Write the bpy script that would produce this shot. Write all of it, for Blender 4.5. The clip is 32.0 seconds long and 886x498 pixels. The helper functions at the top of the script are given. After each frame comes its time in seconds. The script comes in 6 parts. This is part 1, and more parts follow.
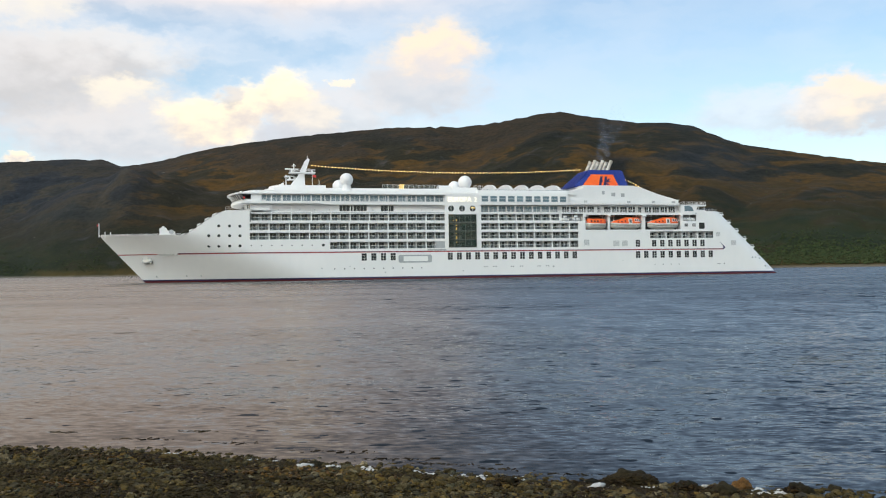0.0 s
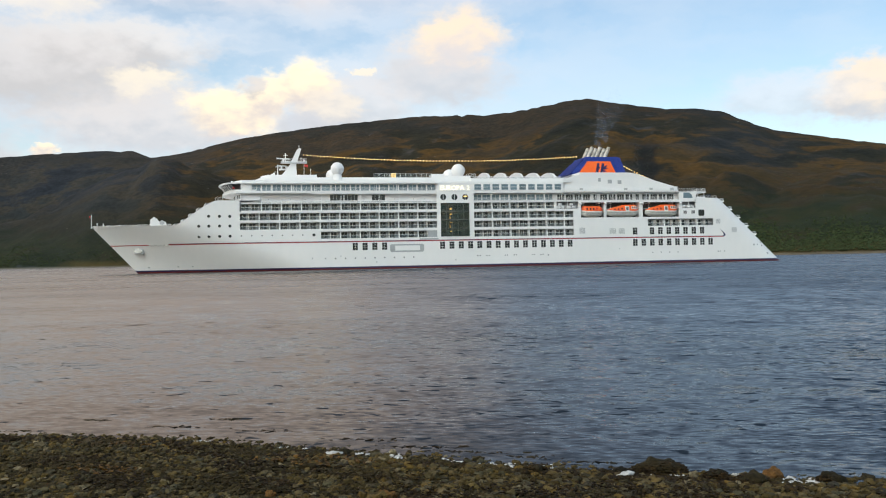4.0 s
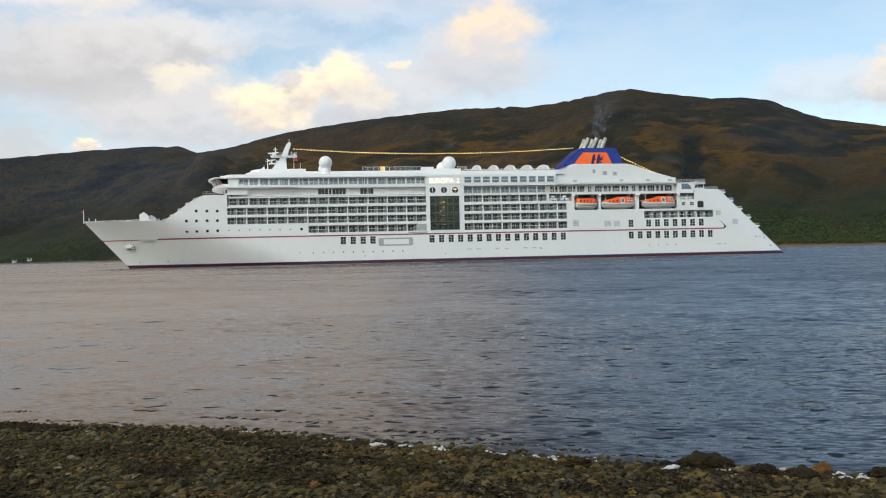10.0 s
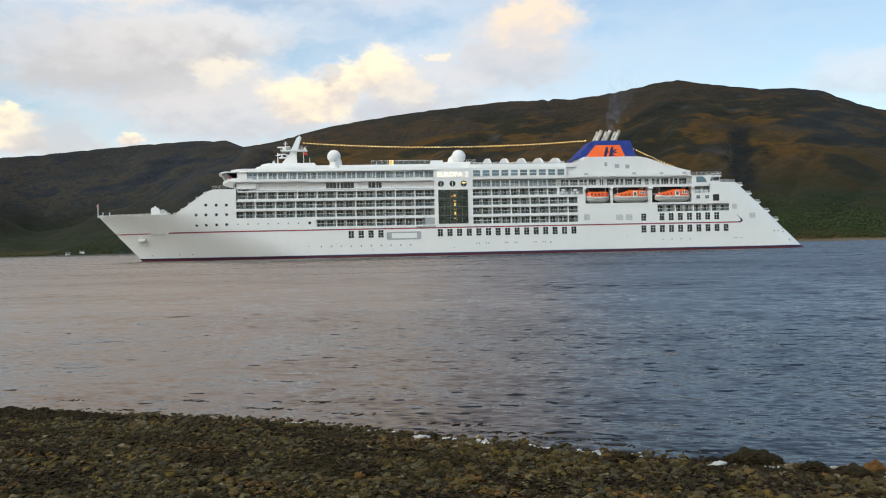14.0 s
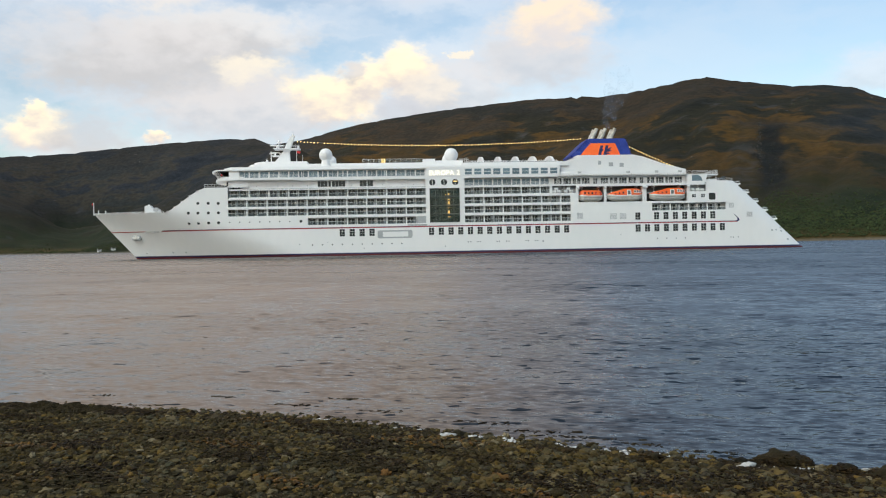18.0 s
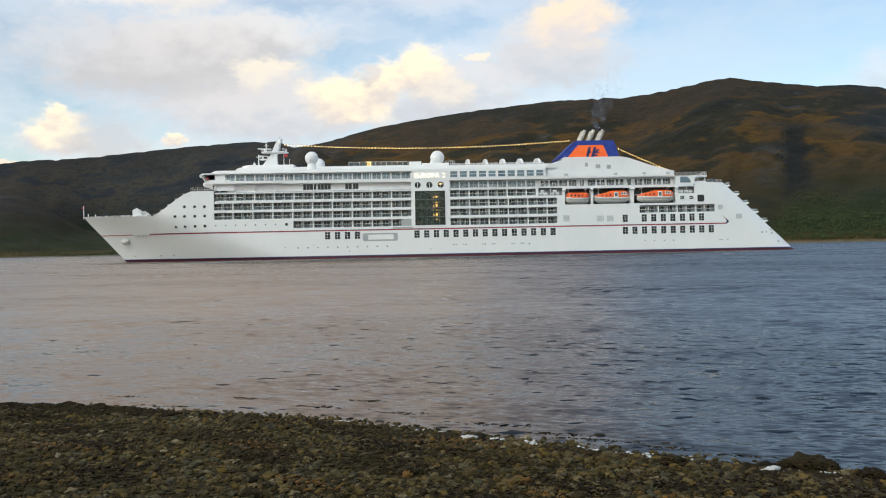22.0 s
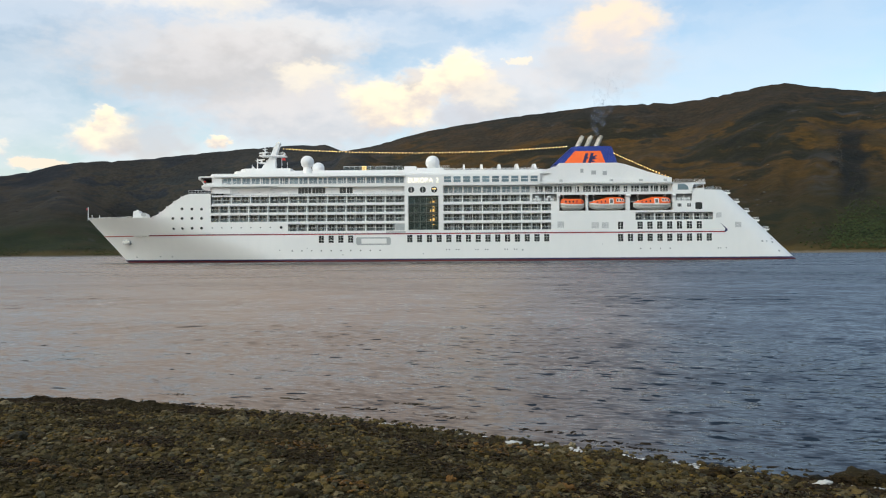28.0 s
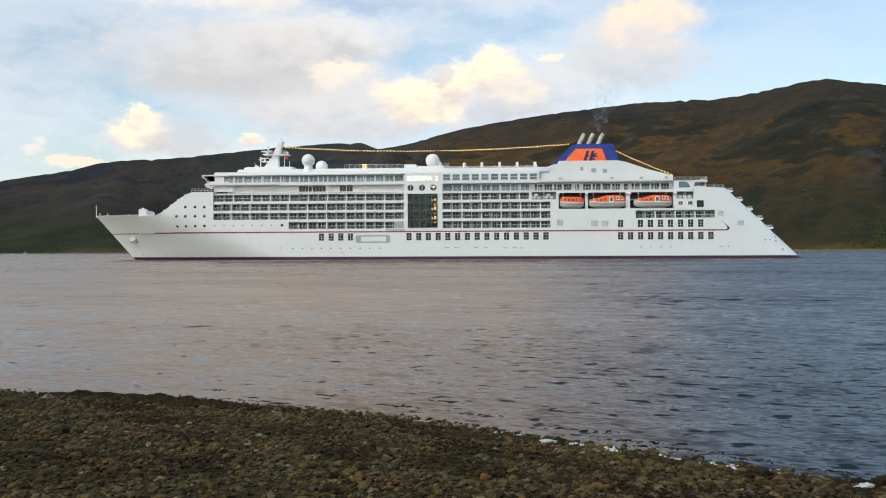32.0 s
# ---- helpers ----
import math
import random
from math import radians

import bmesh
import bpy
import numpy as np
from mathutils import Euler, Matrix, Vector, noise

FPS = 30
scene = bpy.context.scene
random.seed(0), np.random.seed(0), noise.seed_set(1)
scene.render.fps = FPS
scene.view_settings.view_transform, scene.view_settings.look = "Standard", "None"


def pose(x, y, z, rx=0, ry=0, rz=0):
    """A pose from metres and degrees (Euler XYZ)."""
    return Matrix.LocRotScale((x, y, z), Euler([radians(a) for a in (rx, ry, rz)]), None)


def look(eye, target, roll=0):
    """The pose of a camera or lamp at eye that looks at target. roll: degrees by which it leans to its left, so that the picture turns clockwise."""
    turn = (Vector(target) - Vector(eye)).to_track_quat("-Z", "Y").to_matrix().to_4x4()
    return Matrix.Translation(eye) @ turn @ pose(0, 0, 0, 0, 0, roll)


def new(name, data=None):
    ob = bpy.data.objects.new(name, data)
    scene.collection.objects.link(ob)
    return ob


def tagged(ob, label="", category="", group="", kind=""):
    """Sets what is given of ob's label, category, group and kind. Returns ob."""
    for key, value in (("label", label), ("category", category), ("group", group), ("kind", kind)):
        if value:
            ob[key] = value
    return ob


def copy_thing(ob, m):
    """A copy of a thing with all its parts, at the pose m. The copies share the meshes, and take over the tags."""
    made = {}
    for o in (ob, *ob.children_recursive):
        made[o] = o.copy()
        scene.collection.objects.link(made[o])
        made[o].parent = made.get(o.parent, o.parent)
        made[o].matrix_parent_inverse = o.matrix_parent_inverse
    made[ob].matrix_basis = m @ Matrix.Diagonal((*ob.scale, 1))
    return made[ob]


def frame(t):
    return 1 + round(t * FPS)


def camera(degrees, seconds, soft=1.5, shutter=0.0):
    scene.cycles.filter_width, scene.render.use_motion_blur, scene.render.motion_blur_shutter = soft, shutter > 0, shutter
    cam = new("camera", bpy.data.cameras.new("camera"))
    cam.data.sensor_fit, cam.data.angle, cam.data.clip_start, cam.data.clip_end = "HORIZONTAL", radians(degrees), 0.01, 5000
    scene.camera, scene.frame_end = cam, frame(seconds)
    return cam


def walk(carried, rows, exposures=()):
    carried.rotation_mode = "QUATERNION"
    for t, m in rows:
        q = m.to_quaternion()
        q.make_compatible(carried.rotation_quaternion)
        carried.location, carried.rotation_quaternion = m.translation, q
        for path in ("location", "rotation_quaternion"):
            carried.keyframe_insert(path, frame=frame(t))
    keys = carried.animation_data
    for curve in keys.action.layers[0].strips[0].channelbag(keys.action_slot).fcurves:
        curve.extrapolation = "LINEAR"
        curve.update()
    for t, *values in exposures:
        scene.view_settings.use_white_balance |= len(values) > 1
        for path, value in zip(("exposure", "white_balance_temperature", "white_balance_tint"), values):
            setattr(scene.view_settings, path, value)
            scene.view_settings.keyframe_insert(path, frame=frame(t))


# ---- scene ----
cam = camera(54.19, 32.0, soft=1.12)
EYE = (0.0, 0.0, 2.47)


def aim(turn, tilt, lean):
    """Camera pose from degrees: turn to the left, tilt up, lean to the left."""
    a, b = radians(turn), radians(tilt)
    way = Vector((-math.sin(a) * math.cos(b), math.cos(a) * math.cos(b), math.sin(b)))
    return look(EYE, Vector(EYE) + way, lean)


PATH = [
    (0, -8.250, 1.436, -0.813), (0.5, -8.093, 1.385, -0.896), (1, -7.901, 1.275, -1.010), (1.5, -7.656, 1.169, -0.918), (2, -7.387, 1.057, -0.935),
    (2.5, -7.141, 0.960, -0.985), (3, -6.936, 0.882, -1.053), (3.5, -6.707, 0.795, -1.108), (5.5, -5.742, 0.585, -1.142), (6, -5.636, 0.616, -1.238),
    (6.5, -5.570, 0.664, -1.281), (7, -5.473, 0.681, -1.268), (7.5, -5.434, 0.665, -1.247), (8, -5.314, 0.581, -1.192), (8.5, -5.040, 0.519, -1.179),
    (9, -4.661, 0.497, -0.997), (9.5, -4.164, 0.437, -1.100), (10, -3.633, 0.282, -1.317), (10.5, -3.133, 0.101, -1.337), (11, -2.651, -0.035, -1.170),
    (11.5, -2.185, -0.116, -1.187), (12, -1.772, -0.171, -1.207), (12.5, -1.463, -0.157, -1.237), (13, -1.227, -0.140, -1.282), (13.5, -0.990, -0.157, -1.229),
    (14, -0.725, -0.103, -1.233), (14.5, -0.496, -0.094, -1.208), (16.5, 0.487, -0.204, -1.258), (17, 0.709, -0.286, -1.230), (17.5, 0.889, -0.271, -1.132),
    (18, 1.058, -0.202, -1.057), (18.5, 1.120, -0.125, -1.077), (19, 1.132, -0.057, -0.896), (19.5, 1.223, -0.019, -0.964), (20, 1.331, -0.054, -0.983),
    (20.5, 1.542, -0.065, -0.960), (21, 1.793, -0.065, -1.007), (21.5, 2.100, -0.035, -1.067), (22, 2.458, -0.038, -1.136), (22.5, 2.824, -0.083, -1.066),
    (23, 3.219, -0.132, -0.968), (23.5, 3.551, -0.118, -0.843), (24, 3.945, -0.076, -0.775), (24.5, 4.294, -0.051, -0.753), (25, 4.640, 0.022, -0.654),
    (25.5, 4.964, 0.057, -0.592), (27.5, 5.556, 0.226, -0.411), (28, 5.526, 0.285, -0.364), (28.5, 5.695, 0.332, -0.416), (29, 5.992, 0.356, -0.363),
    (29.5, 6.313, 0.361, -0.272), (30, 6.744, 0.359, -0.160), (30.5, 7.151, 0.346, -0.282), (31, 7.469, 0.276, -0.331), (31.5, 7.690, 0.214, -0.227),
    (32, 7.836, 0.152, -0.230),
]
EXPOSURE = 0.68
walk(cam, [(t, aim(a, b, c)) for t, a, b, c in PATH], exposures=[(t, EXPOSURE + e) for t, e in ((0, 0.07), (3, 0.04), (6, 0.0), (13, -0.03), (19, 0.0), (26, 0.02), (32, 0.05))])

# ---- world and sun ----
SUN_EL, SUN_AZ = 14.0, 148.0      # degrees above the horizon; turn to the left from +y
world = bpy.data.worlds.new("evening_sky")
scene.world = world
world.use_nodes = True
wn, wl = world.node_tree.nodes, world.node_tree.links
sky = wn.new("ShaderNodeTexSky")
sky.sky_type, sky.sun_disc = "NISHITA", False
sky.sun_elevation, sky.sun_rotation = radians(SUN_EL), radians(-SUN_AZ)
sky.air_density, sky.dust_density, sky.ozone_density = 1.0, 0.6, 1.5
wl.new(sky.outputs[0], wn["Background"].inputs[0])
wn["Background"].inputs[1].default_value = 0.102
sun = new("sun", bpy.data.lights.new("sun", "SUN"))
sun.data.energy, sun.data.angle, sun.data.color = 3.9, radians(25), (0.84, 0.99, 1.0)
e, a = radians(SUN_EL + 24), radians(SUN_AZ)
sun.matrix_world = look((-math.sin(a) * math.cos(e) * 50, math.cos(a) * math.cos(e) * 50, math.sin(e) * 50), (0, 0, 0))


# ---- materials ----
class Net:
    """Short forms for building a node tree."""

    def __init__(self, name):
        self.mat = bpy.data.materials.new(name)
        self.mat.use_nodes = True
        self.n, self.l = self.mat.node_tree.nodes, self.mat.node_tree.links
        self.bsdf = self.n["Principled BSDF"]
        self.out = self.n["Material Output"]

    def put(self, value, socket):
        if isinstance(value, (int, float, tuple)):
            if isinstance(value, tuple) and len(value) == 3 and socket.type == "RGBA":
                value = (*value, 1)
            socket.default_value = value
        else:
            self.l.new(value, socket)

    def math(self, op, a, b=0.0, c=0.0, clamp=False):
        node = self.n.new("ShaderNodeMath")
        node.operation, node.use_clamp = op, clamp
        for k, v in enumerate((a, b, c)):
            self.put(v, node.inputs[k])
        return node.outputs[0]

    def vec(self, op, a, b=(0, 0, 0)):
        node = self.n.new("ShaderNodeVectorMath")
        node.operation = op
        self.put(a, node.inputs[0])
        if op == "SCALE":
            self.put(b, node.inputs["Scale"])
        else:
            self.put(b, node.inputs[1])
        return node.outputs["Value" if op in ("LENGTH", "DOT_PRODUCT", "DISTANCE") else "Vector"]

    def coords(self, kind="Object", scale=(1, 1, 1)):
        node = self.n.new("ShaderNodeTexCoord")
        return node.outputs[kind] if scale == (1, 1, 1) else self.vec("MULTIPLY", node.outputs[kind], scale)

    def noise(self, at, scale, detail=3.0, rough=0.55, distortion=0.0):
        node = self.n.new("ShaderNodeTexNoise")
        self.put(at, node.inputs["Vector"])
        for k, v in (("Scale", scale), ("Detail", detail), ("Roughness", rough), ("Distortion", distortion)):
            self.put(v, node.inputs[k])
        return node.outputs[0]

    def ramp(self, fac, stops, smooth=False):
        node = self.n.new("ShaderNodeValToRGB")
        self.put(fac, node.inputs[0])
        node.color_ramp.interpolation = "EASE" if smooth else "LINEAR"
        el = node.color_ramp.elements
        while len(el) < len(stops):
            el.new(0.5)
        for k, (p, c) in enumerate(stops):
            el[k].position, el[k].color = p, (*c, 1)
        return node.outputs[0]

    def mix(self, fac, a, b):
        node = self.n.new("ShaderNodeMix")
        node.data_type = "RGBA"
        self.put(fac, node.inputs[0])
        self.put(a, node.inputs[6])
        self.put(b, node.inputs[7])
        return node.outputs[2]

    def step(self, value, lo, hi, to0=0.0, to1=1.0):
        node = self.n.new("ShaderNodeMapRange")
        node.interpolation_type = "SMOOTHSTEP"
        for k, v in enumerate((value, lo, hi, to0, to1)):
            self.put(v, node.inputs[k])
        return node.outputs[0]

    def bump(self, height, distance, strength=1.0):
        node = self.n.new("ShaderNodeBump")
        self.put(height, node.inputs["Height"])
        node.inputs["Distance"].default_value, node.inputs["Strength"].default_value = distance, strength
        self.l.new(node.outputs[0], self.bsdf.inputs["Normal"])

    def set(self, **given):
        for k, v in given.items():
            self.put(v, self.bsdf.inputs[k.replace("_", " ")])
        return self


def surface(name, c1, c2, scale=1.0, rough=0.5, metal=0.0, bump=0.0, fine=12.0, streak=1.0):
    """Two colours mixed by noise at two scales, with fine relief."""
    net = Net(name)
    at = net.coords("Object", (1, 1, streak)) if streak != 1 else net.coords()
    big, small = net.noise(at, scale, 4), net.noise(at, scale * fine, 3)
    f = net.math("ADD", net.math("MULTIPLY", big, 0.65), net.math("MULTIPLY", small, 0.35))
    net.set(Base_Color=net.ramp(f, [(0.35, c1), (0.65, c2)]), Metallic=metal,
            Roughness=net.math("ADD", rough - 0.06, net.math("MULTIPLY", small, 0.12)))
    if bump:
        net.bump(small, bump)
    return net.mat


def glowing(name, colour, strength):
    net = Net(name)
    net.set(Base_Color=colour, Emission_Color=colour, Emission_Strength=strength, Roughness=0.4)
    return net.mat


def glazing(name, tint, rough=0.04, alpha=1.0):
    net = Net(name)
    at = net.coords()
    shade = net.n.new("ShaderNodeObjectInfo").outputs["Random"]
    net.set(Base_Color=net.mix(net.math("MULTIPLY", shade, 0.7), tint, tuple(c * 2.2 for c in tint)), Roughness=rough, IOR=1.5, Alpha=alpha)
    net.bump(net.noise(at, 0.6, 2), 0.02)
    return net.mat


WHITE = surface("white_hull_paint", (0.82, 0.83, 0.82), (0.87, 0.87, 0.855), 0.06, 0.32, bump=0.004, fine=9, streak=0.5)
WHITE_HOUSE = surface("white_superstructure_paint", (0.8, 0.81, 0.81), (0.86, 0.86, 0.85), 0.15, 0.4, bump=0.003)
# grey inner walls and decks, darkened to carry the shade inside the openings
RECESS_WALL = surface("balcony_wall_paint_with_shade", (0.3, 0.315, 0.325), (0.38, 0.395, 0.4), 0.3, 0.5)
DECK = surface("teak_deck", (0.26, 0.19, 0.12), (0.36, 0.27, 0.18), 0.8, 0.7, bump=0.004)
DECK_GREEN = surface("painted_steel_deck", (0.2, 0.24, 0.22), (0.28, 0.31, 0.28), 0.5, 0.6)
RED_LINE = surface("red_line_paint", (0.34, 0.028, 0.024), (0.42, 0.045, 0.036), 0.3, 0.4)
BOOT_RED = surface("antifouling_red", (0.08, 0.008, 0.012), (0.13, 0.014, 0.016), 0.2, 0.55, streak=0.4)
NAVY = surface("navy_paint", (0.012, 0.014, 0.07), (0.02, 0.022, 0.1), 0.3, 0.4)
FUNNEL_BLUE = surface("funnel_blue_paint", (0.01, 0.03, 0.2), (0.015, 0.042, 0.28), 0.4, 0.4)
# slats lighter than the casing: contrast with the shaded gaps is painted in
FUNNEL_SLAT_LIT = surface("lit_funnel_louvre_paint", (0.03, 0.06, 0.34), (0.05, 0.09, 0.42), 0.4, 0.45)
FUNNEL_ORANGE = surface("funnel_orange_paint", (0.85, 0.11, 0.012), (0.95, 0.16, 0.02), 0.3, 0.4)
BOAT_ORANGE = surface("lifeboat_orange", (0.8, 0.1, 0.015), (0.92, 0.17, 0.03), 0.7, 0.4)
BOAT_WHITE = surface("lifeboat_hull_paint", (0.62, 0.62, 0.56), (0.74, 0.73, 0.68), 0.8, 0.4)
STEEL = surface("stained_exhaust_steel", (0.28, 0.25, 0.19), (0.72, 0.69, 0.62), 0.8, 0.6, metal=0.15, bump=0.01)
GREY_PAINT = surface("grey_grille_paint", (0.36, 0.38, 0.39), (0.46, 0.48, 0.48), 0.6, 0.5)
# dark fittings; on recess walls this colour stands in for shade
DARK = surface("dark_paint_and_recess_shade", (0.1, 0.1, 0.1), (0.16, 0.16, 0.15), 0.6, 0.6)
GLASS = glazing("dark_window_glass", (0.012, 0.016, 0.018), 0.15)
# bluish tint lightened to paint pale sky reflections into the panes
BLUE_GLASS = glazing("reflection_tinted_window_glass", (0.1, 0.15, 0.18), 0.12)
RAIL_GLASS = glazing("balustrade_glass", (0.14, 0.17, 0.17), 0.25, 0.24)
ATRIUM_GLASS = glazing("atrium_glass", (0.014, 0.034, 0.032), 0.06, 0.5)
BULB = glowing("warm_bulb", (1.0, 0.62, 0.2), 3.4)
KIOSK_LIGHT = glowing("lit_bar_shutter", (1.0, 0.66, 0.2), 0.55)
SIGN_LIGHT = glowing("lit_sign_letters", (1.0, 0.93, 0.72), 0.72)
LAMP_WARM = glowing("warm_interior_lamp", (1.0, 0.6, 0.16), 2.6)
PALE_LETTER = surface("grey_letter_paint", (0.4, 0.4, 0.38), (0.5, 0.49, 0.46), 1.0, 0.5)
FLAG_RED = surface("red_flag_cloth", (0.5, 0.03, 0.03), (0.6, 0.06, 0.05), 2.0, 0.8)


def water_material():
    """Water whose surface leans by a field of small random slopes: swell, chop, ripples and scattered steep wavelets."""
    net = Net("loch_water")
    at = net.coords()
    sep = net.n.new("ShaderNodeSeparateXYZ")
    net.l.new(at, sep.inputs[0])
    away = net.vec("LENGTH", at)
    gust = net.noise(net.vec("MULTIPLY", at, (0.03, 0.05, 1)), 1.0, 3)

    turned = net.n.new("ShaderNodeVectorRotate")
    turned.rotation_type = "Z_AXIS"
    net.l.new(at, turned.inputs["Vector"])
    turned.inputs["Angle"].default_value = radians(13)
    along = turned.outputs[0]      # x along the shore, y towards it: crests run with the beach

    def slope(sx, sy, detail, gain):
        node = net.n.new("ShaderNodeTexNoise")
        net.put(net.vec("MULTIPLY", along, (sx, sy, 1)), node.inputs["Vector"])
        for k, v in (("Scale", 1.0), ("Detail", detail), ("Roughness", 0.5)):
            node.inputs[k].default_value = v
        return net.vec("SCALE", net.vec("SUBTRACT", node.outputs["Color"], (0.5, 0.5, 0.5)), gain)

    # more wind to the right of the beach, calm water to its left
    wind = net.math("MULTIPLY", net.step(sep.outputs[0], -12, 16, 0.8, 1.2), net.step(gust, 0.35, 0.65, 0.75, 1.2))
    near = net.step(away, 16, 90, 1.0, 0.25)
    field = net.vec("ADD", slope(0.3, 0.5, 2, 0.2), slope(1.4, 2.6, 3, 0.36))
    field = net.vec("ADD", field, net.vec("SCALE", slope(5.0, 12.0, 3, 0.62), near))
    field = net.vec("SCALE", field, wind)
    part_xyz = net.n.new("ShaderNodeSeparateXYZ")
    net.l.new(field, part_xyz.inputs[0])
    # scattered steep wavelets that face the shore
    onset = net.math("ADD", net.step(sep.outputs[0], -6, 16, 0.672, 0.632), net.math("MULTIPLY", net.math("SUBTRACT", gust, 0.5), -0.35))

    def wavelets(sx, sy, gain):
        d = net.noise(net.vec("MULTIPLY", along, (sx, sy, 1)), 1.0, 2, 0.45)
        return net.math("MINIMUM", net.math("MULTIPLY", net.math("MAXIMUM", net.math("SUBTRACT", d, onset), 0.0), gain), 0.5)

    fine_steep = net.math("MULTIPLY", wavelets(3.4, 8.0, 7.0), net.math("MULTIPLY", net.step(away, 14, 40, 1.0, 0.0), net.step(sep.outputs[0], -4, 8, 0.35, 1.3)))
    steep = net.math("ADD", net.math("ADD", wavelets(1.8, 2.8, 9.0), fine_steep), net.math("MULTIPLY", wavelets(0.75, 0.55, 5.0), net.step(away, 20, 60)))
    # at a low angle mostly the wave faces turned to the shore are seen
    lean = net.math("ADD", net.math("ADD", net.step(away, 9, 60, 0.06, 0.135), net.math("MULTIPLY", net.step(away, 10.5, 24, 0.095, 0.0), net.step(sep.outputs[0], 1.0, 7, 1.0, 0.0))), net.step(sep.outputs[0], -20, 40, 0.0, 0.05))
    tilt = net.math("ADD", lean, net.math("ADD", part_xyz.outputs[1], steep))
    join = net.n.new("ShaderNodeCombineXYZ")
    net.put(net.math("MULTIPLY", part_xyz.outputs[0], 0.6), join.inputs[0])
    net.put(net.math("MULTIPLY", tilt, -1.0), join.inputs[1])
    join.inputs[2].default_value = 1.0
    # small waves too fine to shape one by one roughen the open water
    rough = net.math("ADD", net.step(away, 10, 110, 0.15, 0.24), net.step(gust, 0.35, 0.65, 0.0, 0.05))
    # base colour warmer left, bluer right: the sky's reflected tint painted in
    net.set(Base_Color=net.mix(net.step(sep.outputs[0], -15, 15), (0.026, 0.024, 0.021), (0.01, 0.022, 0.038)), Roughness=rough, IOR=1.33)
    net.l.new(net.vec("NORMALIZE", join.outputs[0]), net.bsdf.inputs["Normal"])
    return net.mat


def hill_material():
    net = Net("heather_and_rock")
    at = net.coords()
    sep = net.n.new("ShaderNodeSeparateXYZ")
    net.l.new(at, sep.inputs[0])
    az = net.math("MULTIPLY", net.math("ARCTAN2", net.math("MULTIPLY", sep.outputs[0], -1), sep.outputs[1]), 180 / math.pi)
    zone = net.noise(at, 0.0011, 3, 0.5)
    # growth runs in long smears across the slope
    smear = net.vec("MULTIPLY", at, (0.55, 0.55, 1.5))
    big, mid = net.noise(smear, 0.0045, 4, 0.58, 0.3), net.noise(smear, 0.017, 5, 0.62)
    fine = net.noise(at, 0.075, 5, 0.7)
    heath = net.ramp(net.math("ADD", net.math("MULTIPLY", big, 0.62), net.math("MULTIPLY", mid, 0.38)),
                     [(0.34, (0.0088, 0.0102, 0.0082)), (0.45, (0.0165, 0.0155, 0.0092)), (0.51, (0.064, 0.035, 0.0092)), (0.55, (0.036, 0.0245, 0.0092)), (0.6, (0.05, 0.029, 0.0088)), (0.68, (0.0165, 0.0185, 0.0095))], True)
    # bluish ramp, used most on the farther hill to paint its haze
    cool = net.ramp(net.math("ADD", net.math("MULTIPLY", big, 0.6), net.math("MULTIPLY", mid, 0.4)),
                    [(0.36, (0.0095, 0.0125, 0.0155)), (0.45, (0.0165, 0.0195, 0.0225)), (0.52, (0.033, 0.0285, 0.021)), (0.58, (0.021, 0.0235, 0.0225)), (0.68, (0.0125, 0.0165, 0.018))], True)
    tone = net.mix(net.step(net.math("ADD", zone, net.step(az, 5, 20, -0.06, 0.3)), 0.46, 0.64), heath, cool)
    wet = net.mix(net.step(fine, 0.3, 0.7), net.vec("SCALE", tone, 1.28), net.vec("SCALE", tone, 0.74))
    # duller growth on the lower slope
    wet = net.mix(net.step(net.math("ADD", sep.outputs[2], net.math("MULTIPLY", big, 160)), 170, 330, 0.7, 0.0), wet, net.mix(net.step(fine, 0.3, 0.7), (0.022, 0.0195, 0.0105), (0.0105, 0.0108, 0.0075)))
    # green woods and pasture low down, thickest past the ravine
    low = net.step(net.math("ADD", sep.outputs[2], net.math("MULTIPLY", mid, 240)), 150, 270, 1.0, 0.0)
    low = net.math("MULTIPLY", low, net.math("MAXIMUM", net.step(az, -21.5, -17.5, 0.9, 0.3), net.step(az, 10, 24, 0.3, 0.75)))
    green = net.ramp(net.math("ADD", net.math("MULTIPLY", mid, 0.65), net.math("MULTIPLY", fine, 0.35)),
                     [(0.36, (0.0078, 0.0138, 0.0078)), (0.48, (0.0135, 0.0225, 0.0095)), (0.54, (0.02, 0.0295, 0.0105)), (0.6, (0.03, 0.026, 0.0105)), (0.68, (0.0135, 0.0225, 0.0095))], True)
    # bare dark heather on the high ground
    high = net.step(net.math("ADD", sep.outputs[2], net.math("MULTIPLY", net.math("SUBTRACT", big, 0.5), 600)), 310, 450, 0.0, 0.7)
    wet = net.mix(high, wet, net.mix(net.step(fine, 0.33, 0.7), (0.024, 0.0225, 0.02), (0.0078, 0.0096, 0.0108)))
    ground = net.mix(low, wet, green)
    # dark wood in the ravine, with its shade and the wet slope's painted in
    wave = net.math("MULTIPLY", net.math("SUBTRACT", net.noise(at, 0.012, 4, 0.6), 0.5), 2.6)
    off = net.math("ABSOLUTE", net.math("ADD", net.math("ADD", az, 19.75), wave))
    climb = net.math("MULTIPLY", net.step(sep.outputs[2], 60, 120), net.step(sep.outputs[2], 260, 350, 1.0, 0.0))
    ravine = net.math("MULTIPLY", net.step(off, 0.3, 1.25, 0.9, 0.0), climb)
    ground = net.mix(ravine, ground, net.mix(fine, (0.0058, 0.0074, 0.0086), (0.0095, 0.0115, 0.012)))
